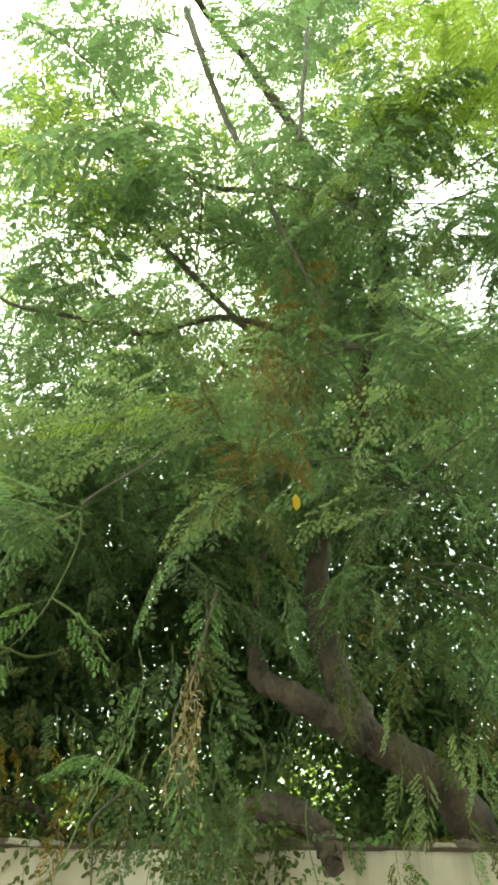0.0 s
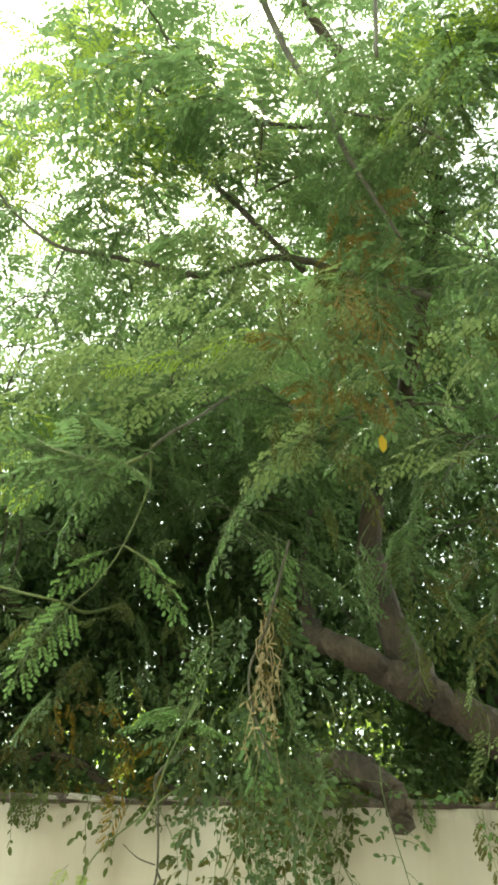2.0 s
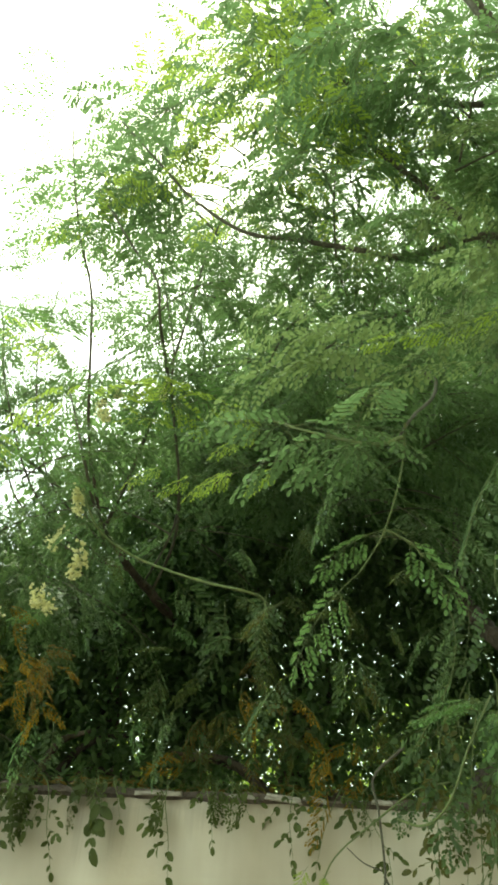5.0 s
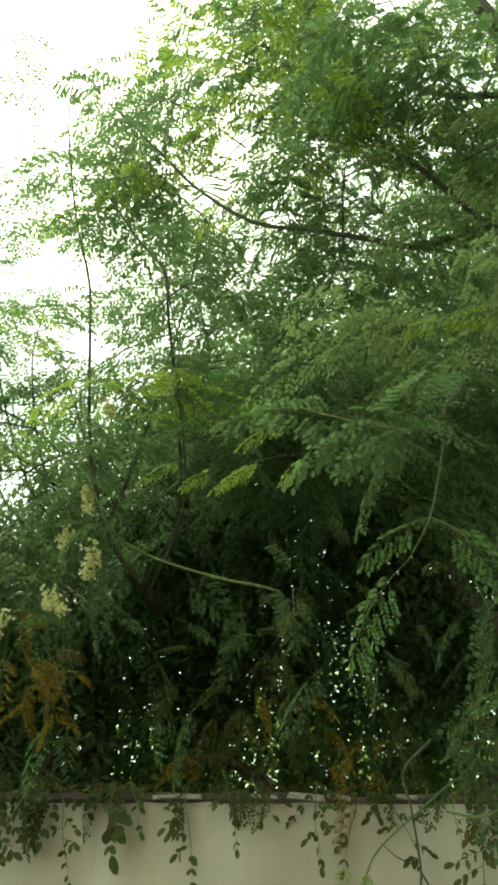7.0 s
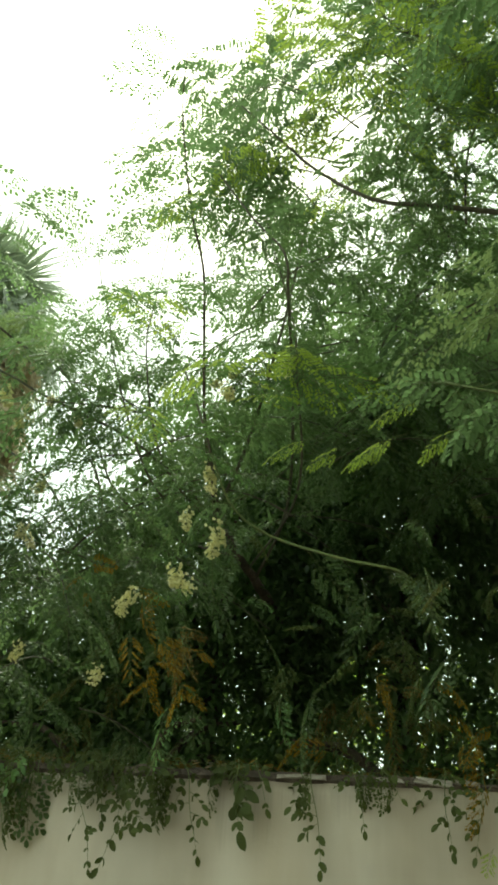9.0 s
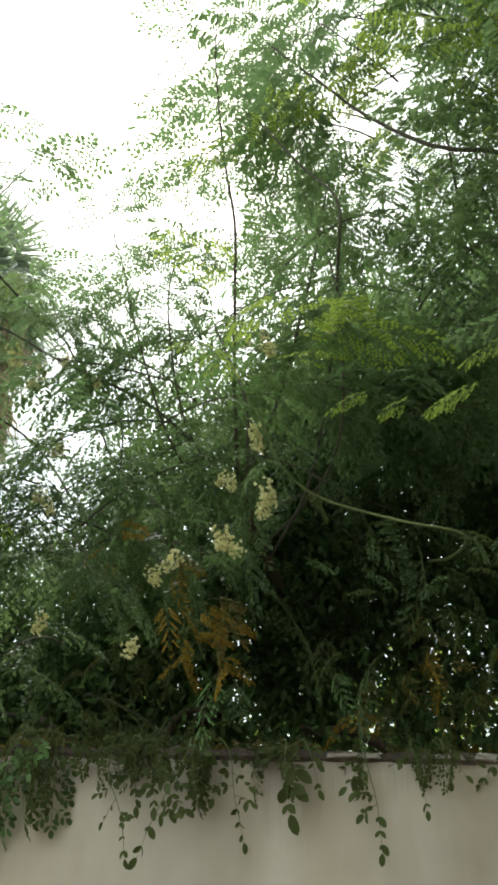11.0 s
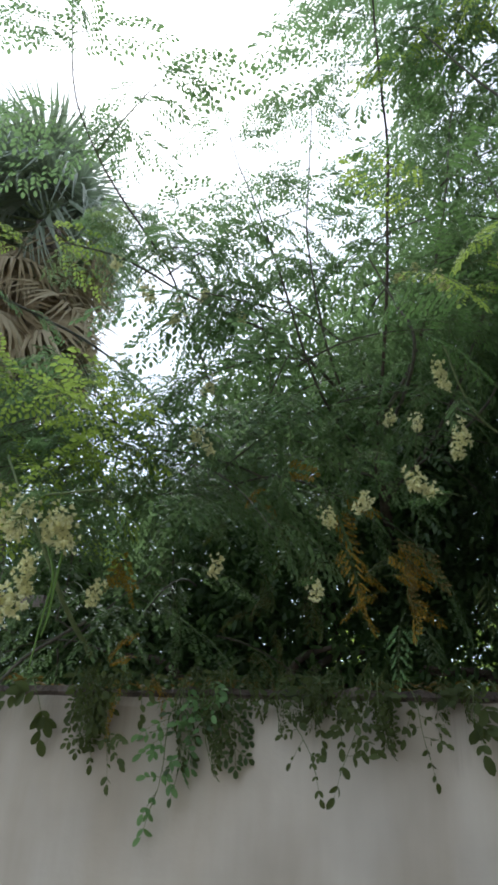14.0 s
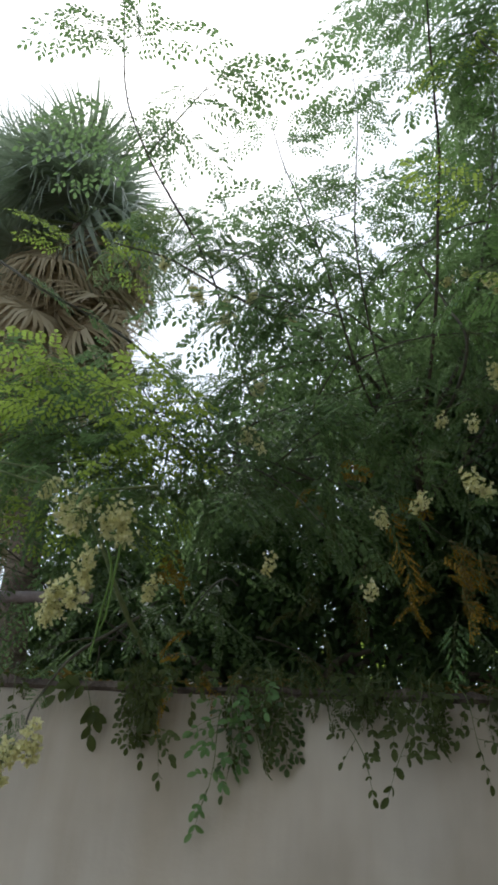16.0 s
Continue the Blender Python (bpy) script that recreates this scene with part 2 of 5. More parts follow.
def frond(seed, length=0.40, pairs=5, leaflets=5, size=0.020, droop=0.35, hang=0.25, spread=0.36, far=False):
    """A feathered compound leaf that reaches along +x from its foot and droops; slot 0 leaflets, slot 1 stalks."""
    rng = np.random.default_rng(seed)
    buf = Buf()
    s = np.linspace(0, 1, 6)
    bend = rng.normal(0, 0.05)
    path = np.stack([s * length * (1 - 0.25 * droop * s), bend * length * s * s, -droop * length * s * s * 0.8], -1)
    v, f = tube(path, np.linspace(0.0021, 0.0008, 6), 3)
    buf.add(v, f, np.ones(len(f), int))

    def pinna(base, d, plen, count):
        d = unit(d)
        end = base + d * plen + np.array((0, 0, -0.10 * plen - hang * 0.25 * plen))
        mid = (base + end) / 2 + np.array((0, 0, 0.04 * plen))
        if not far:
            v, f = tube(np.array([base, mid, end]), (0.0010, 0.0008, 0.0005), 3)
            buf.add(v, f, np.ones(len(f), int))
        sd = unit(np.cross((0, 0, 1), d))
        for j in range(count):
            u = 0.22 + 0.70 * (j + 0.5) / count
            q = base + (end - base) * u + np.array((0, 0, 0.05 * plen * (1 - abs(2 * u - 1))))
            for sg in (-1, 1):
                if rng.random() < 0.04:
                    continue
                al = unit(d * 0.60 + sd * sg * 0.8 + np.array((0, 0, -0.16)) + rng.normal(0, 0.07, 3))
                up = unit(np.array((0, 0, 1)) + rng.normal(0, 0.16, 3))
                wd = unit(np.cross(up, al))
                up = np.cross(al, wd)
                ln = size * rng.uniform(0.78, 1.12) * (0.85 + 0.3 * u)
                leaflet_to(buf, q + al * 0.002, al, wd, up, ln * 1.06, ln * 0.54, far)
        al = unit(end - mid)
        wd = unit(np.cross((0, 0, 1), al) + 1e-4)
        leaflet_to(buf, end, al, wd, np.cross(al, wd), size * 1.15, size * 0.7, far)

    for i in range(pairs):
        u = 0.26 + 0.66 * i / max(1, pairs - 1)
        k = u * 5
        a = int(min(4, k))
        base = path[a] + (path[a + 1] - path[a]) * (k - a)
        tan = unit(path[a + 1] - path[a])
        sd = unit(np.cross((0, 0, 1), tan))
        pl = length * spread * (1.0 - 0.55 * (u - 0.2)) * rng.uniform(0.85, 1.1)
        for sg in (-1, 1):
            n = max(2, int(round(leaflets * (1.15 - 0.5 * u) + rng.uniform(0, 0.7))))
            pinna(base, tan * rng.uniform(0.5, 0.75) + sd * sg * 0.85 + np.array((0, 0, -hang * rng.uniform(0.3, 1.2))), pl, n)
    pinna(path[-1], path[-1] - path[-2], length * spread * 0.5, max(2, leaflets - 2))
    return np.concatenate(buf.v), np.concatenate(buf.f), np.concatenate(buf.m)


def leaflet_to(buf, base, al, wd, up, length, width, far):
    if far:
        v = np.array([base, base + al * length * 0.55 + wd * width * 0.56, base + al * length * 1.02 - up * length * 0.1, base + al * length * 0.55 - wd * width * 0.56])
        buf.add(v, np.array([[0, 1, 2, 3]]), np.zeros(1, int))
    else:
        v, f = leaflet(base, al, wd, up, length, width)
        buf.add(v, f, np.zeros(2, int))


def frond_set(far):
    return ([frond(10 + i, 0.40, 6, 6, 0.0195, 0.35, 0.25, 0.32, far) for i in range(4)]
            + [frond(20 + i, 0.38, 6, 6, 0.0195, 0.75, 0.50, 0.30, far) for i in range(3)]
            + [frond(30 + i, 0.28, 5, 5, 0.0195, 0.45, 0.35, 0.34, far) for i in range(3)])


FRONDS, FRONDS_FAR = frond_set(False), frond_set(True)
SKY_FRONDS = [frond(60 + i, 0.40, 5, 4, 0.0265, 0.22 + 0.1 * i, 0.20, 0.34) for i in range(4)]
WALL_FRONDS = [frond(70 + i, 0.24, 4, 3, 0.0255, 0.25, 0.35, 0.27 + 0.03 * i) for i in range(4)]
FROND_KINDS = {"frond": FRONDS, "sky_frond": SKY_FRONDS, "wall_frond": WALL_FRONDS}
FROND_MESH = {}


def frond_mesh(kind, k, leaf):
    """The shared mesh of one kind of leaf in one leaf material."""
    key = (kind, k, leaf.name)
    if key not in FROND_MESH:
        b = Buf()
        b.add(*FROND_KINDS[kind][k])
        FROND_MESH[key] = b.mesh("frond", [leaf, STALK])
    return FROND_MESH[key]


def turn(az, pitch, roll=0.0):
    """Turns +x to the azimuth az (from +x towards +y) and the pitch (up: plus), in radians."""
    ca, sa, cp, sp, cr, sr = math.cos(az), math.sin(az), math.cos(pitch), math.sin(pitch), math.cos(roll), math.sin(roll)
    rz = np.array(((ca, -sa, 0), (sa, ca, 0), (0, 0, 1)))
    ry = np.array(((cp, 0, -sp), (0, 1, 0), (sp, 0, cp)))
    rx = np.array(((1, 0, 0), (0, cr, -sr), (0, sr, cr)))
    return rz @ ry @ rx


def mat4(r, place, scale=1.0):
    m = Matrix(((r * scale).tolist()[0] + [0], (r * scale).tolist()[1] + [0], (r * scale).tolist()[2] + [0], [0, 0, 0, 1]))
    m.translation = Vector([float(c) for c in place])
    return m


def grow(rng, origin, az, pitch, length, count, sag=0.5, droopy=0.0, scale=1.0, radius=0.0042):
    """A twig with its leaves: its path and the poses (variant, turn, place, scale) of the leaves along it."""
    d = turn(az, pitch) @ np.array((1.0, 0, 0))
    s = np.linspace(0, 1, 7)
    side = turn(az, 0) @ np.array((0, 1.0, 0))
    path = np.array(origin) + np.outer(s, d) * length + np.outer(s * s, side) * rng.normal(0, 0.12) * length
    path[:, 2] -= sag * length * s ** 2 * 0.6
    poses = []
    spin = rng.uniform(0, 6.28)
    for i in range(count):
        u = 0.22 + 0.78 * (i + 0.3) / count
        k = u * 6
        a = int(min(5, k))
        q = path[a] + (path[a + 1] - path[a]) * (k - a)
        spin += 2.4
        out = az + math.sin(spin) * rng.uniform(0.6, 1.25) * (1 - 0.4 * u)
        pt = math.cos(spin) * 0.25 - 0.2 - droopy + rng.normal(0, 0.15)
        weep = rng.random() < 0.25 + 0.5 * droopy
        var = int(rng.integers(4, 7)) if weep else int(rng.choice((0, 1, 2, 3, 7, 8, 9)))
        poses.append((var, turn(out, pt, rng.normal(0, 0.16)), q, scale * rng.uniform(0.75, 1.15)))
    return path, np.linspace(radius, 0.0018, 7), poses


# ---- the large structure ----
ground_me = bpy.data.meshes.new("ground")
gb = bmesh.new()
bmesh.ops.create_grid(gb, x_segments=40, y_segments=40, size=1500)
gb.to_mesh(ground_me)
gb.free()
ground_me.materials.append(GROUND)
tagged(part("ground", ground_me), "dusty brown packed earth ground", "ground", kind="structure")

# unseen wall added across the road to block low sky and darken the crown
SKY_BLOCKER = rough_material("sky_blocker_plaster", [(0.3, (0.21, 0.198, 0.178)), (0.7, (0.30, 0.283, 0.255))], 1.2, relief=0.3, depth=0.01)
fb = bmesh.new()
bmesh.ops.create_cube(fb, size=1, matrix=Matrix.Translation((10.2, -5.15, 4.9)) @ Matrix.Diagonal((24, 0.3, 10.0, 1)))
fm = bpy.data.meshes.new("wall")
fb.to_mesh(fm)
fb.free()
fm.materials.append(SKY_BLOCKER)
tagged(part("wall_across_road", fm), "unseen plain grey plastered wall added across the road to block low sky", "wall", kind="structure")

WALL_Y, WALL_TOP, X0, X1 = 2.85, 1.80, -9.0, 6.0


def wall_mesh():
    b = bmesh.new()
    rng = random.Random(4)
    nx, prof = 150, [(WALL_Y, -0.05), (WALL_Y, 0.6), (WALL_Y, 1.2), (WALL_Y, 1.6), (WALL_Y, WALL_TOP - 0.03), (WALL_Y + 0.008, WALL_TOP), (WALL_Y + 0.22, WALL_TOP), (WALL_Y + 0.22, -0.05)]
    rows = []
    for i in range(nx + 1):
        x = X0 + (X1 - X0) * i / nx
        row = []
        for k, (y, z) in enumerate(prof):
            dy = 0.004 * noise.noise(Vector((x * 1.3, z * 1.6, 2.0)))
            dz = 0.007 * noise.noise(Vector((x * 5.0, 0.3, k))) if k in (4, 5) else 0
            row.append(b.verts.new((x, y + (dy if k < 6 else 0), z + dz)))
        rows.append(row)
    for a, c in zip(rows, rows[1:]):
        for k in range(len(prof) - 1):
            b.faces.new((a[k], c[k], c[k + 1], a[k + 1]))
    b.faces.new(rows[0][::-1])
    b.faces.new(rows[-1])
    bmesh.ops.recalc_face_normals(b, faces=b.faces)
    me = bpy.data.meshes.new("wall")
    b.to_mesh(me)
    b.free()
    me.materials.append(PLASTER)
    return me


compound_wall = tagged(part("wall_garden", wall_mesh()), "cream plastered garden wall with rain stains", "wall", kind="structure")


def coping_mesh():
    """A low, crumbling strip of mortar on top of the wall."""
    b = bmesh.new()
    nx = 420
    rows = []
    for i in range(nx + 1):
        x = X0 + (X1 - X0) * i / nx
        h = 0.022 + 0.018 * noise.noise(Vector((x * 3.1, 7, 1))) + 0.014 * noise.noise(Vector((x * 17, 2, 5)))
        o = 0.014 * noise.noise(Vector((x * 7, 1, 9))) + 0.006 * noise.noise(Vector((x * 23, 4, 9)))
        y0 = WALL_Y - 0.006 + o
        rows.append([b.verts.new((x, y0 + 0.012, WALL_TOP - 0.004)), b.verts.new((x, y0, WALL_TOP + 0.006)), b.verts.new((x, y0 + 0.004, WALL_TOP + h)), b.verts.new((x, WALL_Y + 0.20, WALL_TOP + h + 0.006)), b.verts.new((x, WALL_Y + 0.21, WALL_TOP - 0.004))])
    for a, c in zip(rows, rows[1:]):
        for k in range(4):
            b.faces.new((a[k], c[k], c[k + 1], a[k + 1]))
    bmesh.ops.recalc_face_normals(b, faces=b.faces)
    me = bpy.data.meshes.new("coping")
    b.to_mesh(me)
    b.free()
    me.materials.append(COPING)
    return me


part("coping", coping_mesh(), compound_wall, "dark crumbling mortar coping")


def chip_mesh(seed, w, h):
    rng = random.Random(seed)
    b = bmesh.new()
    bmesh.ops.create_cube(b, size=1)
    bmesh.ops.subdivide_edges(b, edges=b.edges[:], cuts=2, use_grid_fill=True)
    for v in b.verts:
        k = 1 + 0.35 * noise.noise(v.co * 2.3 + Vector((seed, 0, 0)))
        v.co = Vector((v.co.x * w * (1 - 0.3 * (v.co.z + 0.5) * rng.random()), v.co.y * 0.03 * k, v.co.z * h * k))
    me = bpy.data.meshes.new("mortar_chip")
    b.to_mesh(me)
    b.free()
    me.materials.append(CHIP)
    return me


for i, (x, w, h, tilt) in enumerate(((-0.64, 0.11, 0.016, 6), (-0.55, 0.07, 0.013, 9), (-0.76, 0.08, 0.010, 2), (-0.97, 0.06, 0.012, 0), (-1.04, 0.09, 0.010, -3), (-0.36, 0.06, 0.012, 4), (0.62, 0.07, 0.012, 2))):
    part("mortar_chip", chip_mesh(i, w, h), compound_wall, "pale broken mortar" if i == 0 else "", pose(x, WALL_Y - 0.002, WALL_TOP + 0.012, 0, tilt, 0))

# ---- the trees ----
tree_a = empty("drumstick_tree", (0.95, 3.35, 0.0), "large leaning drumstick tree arching over the garden wall", "tree", "drumstick trees")
tree_b = empty("drumstick_tree", (-1.1, 5.0, 0.0), "flowering drumstick tree with thin upright stems behind the wall", "tree", "drumstick trees")


def limb(tree, name, pts, r0, r1, mat, sides=10, lump=0.12, seed=0, label=""):
    rng = np.random.default_rng(seed)
    path = smooth_path(pts, 7)
    if lump:
        path = path + rng.normal(0, 0.06 * r0, path.shape)
    b = Buf()
    path = np.vstack([path, path[-1] + unit(path[-1] - path[-2]) * r1 * 0.35])
    radii = np.append(np.linspace(r0, r1, len(path) - 1), r1 * 0.05)
    if r0 > 0.03:
        radii = radii * (1 + 0.22 * np.array([noise.noise(Vector((i * 0.23, seed, 0.5))) for i in range(len(path))]))
    v, f = tube(path, radii, sides, lump, rng)
    b.add(v, f, np.zeros(len(f), int))
    return part(name, b.mesh(name, [mat], True), tree, label), path


# trunk and great limbs of the leaning tree
limb(tree_a, "trunk", [(1.0, 3.42, -0.1), (0.98, 3.40, 0.8), (0.92, 3.34, 1.5), (0.78, 3.2, 1.93), (0.56, 3.08, 2.10), (0.42, 3.05, 2.17), (0.28, 3.05, 2.255), (0.13, 3.05, 2.335), (0.06, 3.16, 2.40), (0.03, 3.4, 2.56), (0.0, 3.65, 2.80), (0.05, 3.8, 3.25)], 0.092, 0.016, BARK, 16, 0.24, 1, "rough brown bark")
limb(tree_a, "limb", [(0.90, 3.38, 1.2), (0.45, 3.42, 1.5), (0.06, 3.38, 1.76), (-0.02, 3.2, 1.91), (0.06, 3.02, 1.93), (0.17, 2.89, 1.905), (0.25, 2.815, 1.85), (0.28, 2.78, 1.79), (0.288, 2.77, 1.735)], 0.060, 0.030, BARK, 16, 0.12, 2, "stubby cut-off limb bent over the coping")
limb(tree_a, "limb", [(0.46, 3.08, 2.14), (0.33, 3.15, 2.45), (0.30, 3.25, 2.90), (0.48, 3.40, 3.50), (0.58, 2.80, 3.92), (0.60, 2.5, 4.1), (0.35, 2.35, 4.4), (0.05, 2.1, 4.8), (-0.2, 1.85, 4.95)], 0.058, 0.014, BARK, 12, 0.14, 3)
limb(tree_a, "limb", [(0.0, 3.3, 3.5), (-0.14, 2.8, 3.30), (-0.165, 2.3, 2.90), (-0.21, 1.97, 2.59), (-0.27, 1.85, 2.45), (-0.31, 1.78, 2.345)], 0.006, 0.003, TWIG, 8, 0.14, 4)
limb(tree_a, "limb", [(0.9, 3.25, 1.7), (1.45, 3.1, 2.6), (1.7, 2.8, 3.6), (1.7, 2.7, 4.8)], 0.08, 0.03, BARK, 10, 0.14, 5)
# the flowering tree's stems
limb(tree_b, "trunk", [(-1.1, 5.0, -0.1), (-1.1, 4.98, 0.9), (-1.15, 4.9, 1.8), (-1.22, 4.65, 2.3), (-1.32, 4.1, 2.68), (-1.38, 3.4, 2.75), (-1.40, 3.0, 2.75)], 0.055, 0.010, BARK, 10, 0.12, 6, "slender grey-brown trunk")

BRANCHES = []   # (tree, path, how many leaves, scale, droop)


def branch(tree, pts, r0, r1, leaves=0, scale=0.9, droopy=0.0, mat=TWIG, seed=0):
    ob, path = limb(tree, "branch", pts, r0, r1, mat, 7, 0.12, seed)
    BRANCHES.append((tree, path, leaves, scale, droopy))
    return path


# branches that can be told apart, leaning tree
branch(tree_a, [(-0.2, 1.85, 4.8), (-0.13, 1.75, 4.39), (-0.06, 1.75, 4.08), (0.02, 1.75, 3.77), (0.12, 1.75, 3.50), (0.18, 1.75, 3.26), (0.24, 1.75, 3.09), (0.29, 1.75, 2.95)], 0.015, 0.004, 4, 0.6, 0.3, seed=11)
branch(tree_a, [(0.12, 1.75, 3.50), (0.22, 1.73, 3.42), (0.33, 1.70, 3.33), (0.42, 1.68, 3.22)], 0.006, 0.003, 5, 0.7, 0.3, seed=12)
branch(tree_a, [(0.30, 1.75, 4.5), (0.28, 1.6, 4.1), (0.27, 1.5, 3.79), (0.25, 1.48, 3.5), (0.236, 1.467, 3.26)], 0.010, 0.005, 5, 0.8, 0.2, seed=13)
branch(tree_a, [(0.5, 2.5, 3.45), (0.20, 2.2, 3.28), (-0.02, 2.02, 3.18), (-0.24, 2.05, 3.15), (-0.40, 2.05, 3.20), (-0.55, 2.05, 3.25), (-0.73, 2.05, 3.31), (-0.91, 2.05, 3.49), (-1.06, 2.05, 3.71), (-1.22, 2.05, 3.95)], 0.013, 0.003, 14, 0.75, 0.1, seed=14)
branch(tree_a, [(-0.71, 2.1, 4.37), (-0.45, 2.1, 4.14), (-0.34, 2.1, 3.78), (-0.17, 2.1, 3.52), (0.05, 2.2, 3.3)], 0.007, 0.011, 7, 0.85, 0.1, seed=15)
branch(tree_a, [(0.2, 2.1, 3.9), (-0.07, 2.1, 3.94), (-0.25, 2.1, 4.08), (-0.45, 2.1, 4.14)], 0.013, 0.008, 4, 0.85, 0.1, seed=16)
branch(tree_a, [(-0.30, 1.77, 2.345), (-0.36, 1.77, 2.33), (-0.5, 1.8, 2.39), (-0.59, 1.85, 2.46)], 0.005, 0.002, 6, 0.75, 0.0, STALK, seed=17)
branch(tree_a, [(-0.29, 1.80, 2.40), (-0.30, 1.85, 2.32), (-0.34, 1.85, 2.18), (-0.39, 1.85, 2.09)], 0.0026, 0.0014, 0, 0.8, 0.0, STALK, seed=18)
branch(tree_a, [(-0.34, 1.85, 2.18), (-0.29, 1.85, 2.15), (-0.27, 1.85, 2.12)], 0.002, 0.0013, 0, 0.8, 0.0, STALK, seed=19)
# flowering tree
branch(tree_a, [(-1.24, 2.35, 2.62), (-1.18, 2.42, 2.48), (-1.08, 2.5, 2.42), (-0.88, 2.5, 2.345), (-0.70, 2.52, 2.305), (-0.70, 2.8, 2.37), (-0.72, 3.3, 2.58)], 0.003, 0.0055, 5, 0.7, 0.3, STALK, seed=21)
branch(tree_b, [(-1.40, 3.0, 2.75), (-1.37, 2.65, 2.95), (-1.355, 2.45, 3.28), (-1.35, 2.36, 3.42), (-1.37, 2.22, 3.56), (-1.385, 2.1, 3.75), (-1.39, 2.02, 3.92), (-1.38, 1.96, 4.15)], 0.0065, 0.002, 9, 0.6, 0.0, BARK, seed=22)
branch(tree_b, [(-1.37, 3.5, 2.74), (-1.05, 2.8, 2.72), (-1.0, 2.4, 2.95), (-1.02, 2.4, 3.17), (-1.11, 2.4, 3.55), (-1.15, 2.4, 3.75)], 0.005, 0.002, 4, 0.65, 0.0, seed=36)
branch(tree_b, [(-1.36, 3.6, 2.73), (-1.16, 3.2, 2.86), (-1.05, 2.65, 2.98), (-1.0, 2.2, 3.06), (-1.0, 2.1, 3.17), (-1.1, 2.1, 3.33), (-1.25, 2.1, 3.6)], 0.007, 0.003, 6, 0.65, 0.0, seed=23)
branch(tree_b, [(-1.38, 3.4, 2.75), (-1.80, 3.55, 2.95), (-2.067, 3.5, 3.171), (-2.172, 3.4, 3.411), (-2.24, 3.1, 3.58), (-2.22, 2.7, 3.42), (-2.26, 2.45, 3.39), (-2.338, 2.36, 3.517), (-2.42, 2.3, 3.72), (-2.45, 2.25, 3.92), (-2.475, 2.2, 4.2)], 0.0065, 0.0022, 13, 0.7, 0.0, BARK, seed=24)
branch(tree_b, [(-2.335, 2.36, 3.51), (-2.24, 2.34, 3.66), (-2.14, 2.32, 3.80)], 0.004, 0.002, 4, 0.75, 0.0, STALK, seed=25)
branch(tree_b, [(-1.39, 3.2, 2.75), (-1.52, 2.95, 2.86), (-1.71, 2.8, 2.99), (-1.93, 2.75, 3.10), (-2.09, 2.7, 3.17), (-2.21, 2.65, 3.23), (-2.31, 2.6, 3.26), (-2.48, 2.55, 3.29)], 0.008, 0.003, 5, 0.6, 0.1, seed=26)
branch(tree_b, [(-1.80, 3.6, 2.75), (-2.093, 3.4, 2.825), (-2.366, 3.3, 3.155), (-2.515, 3.0, 3.175), (-2.532, 2.6, 2.996), (-2.66, 2.45, 3.0), (-2.83, 2.45, 3.13), (-2.99, 2.45, 3.23)], 0.006, 0.004, 3, 0.6, 0.1, seed=27)
branch(tree_b, [(-2.15, 2.4, 2.24), (-2.37, 2.4, 2.23), (-2.49, 2.4, 2.29), (-2.62, 2.4, 2.32)], 0.004, 0.003, 3, 0.5, 0.1, STALK, seed=28)
branch(tree_b, [(-2.37, 2.4, 2.23), (-2.48, 2.4, 2.25), (-2.61, 2.4, 2.29)], 0.004, 0.003, 2, 0.5, 0.1, STALK, seed=38)
branch(tree_b, [(-2.20, 2.65, 1.86), (-2.24, 2.5, 1.96), (-2.27, 2.45, 2.04), (-2.32, 2.42, 2.14), (-2.37, 2.4, 2.23), (-2.43, 2.4, 2.35)], 0.008, 0.003, 3, 0.5, 0.1, STALK, seed=29)
branch(tree_b, [(-1.45, 3.2, 2.72), (-1.60, 2.8, 2.80), (-1.72, 2.6, 3.15), (-1.81, 2.6, 3.46), (-1.89, 2.6, 3.70), (-1.95, 2.6, 3.95)], 0.005, 0.0015, 13, 0.62, 0.0, seed=31)
branch(tree_b, [(-1.42, 3.1, 2.74), (-1.55, 2.75, 2.86), (-1.62, 2.6, 3.25), (-1.62, 2.6, 3.55), (-1.61, 2.6, 3.97), (-1.63, 2.6, 4.25)], 0.0045, 0.0015, 14, 0.62, 0.0, seed=33)
branch(tree_b, [(-1.40, 3.0, 2.75), (-1.25, 2.85, 3.0), (-1.12, 2.8, 3.6), (-1.06, 2.8, 4.05), (-1.0, 2.8, 4.3)], 0.008, 0.003, 10, 0.7, 0.0, seed=32)
branch(tree_b, [(-2.22, 2.62, 1.95), (-2.36, 2.58, 1.84), (-2.42, 2.55, 1.74), (-2.43, 2.5, 1.66), (-2.40, 2.45, 1.62)], 0.005, 0.002, 2, 0.35, 0.3, seed=37)
branch(tree_b, [(-1.39, 3.1, 2.75), (-1.32, 2.7, 2.7), (-1.3, 2.5, 2.76), (-1.35, 2.5, 2.9), (-1.42, 2.5, 3.08)], 0.007, 0.003, 4, 0.75, 0.1, seed=35)

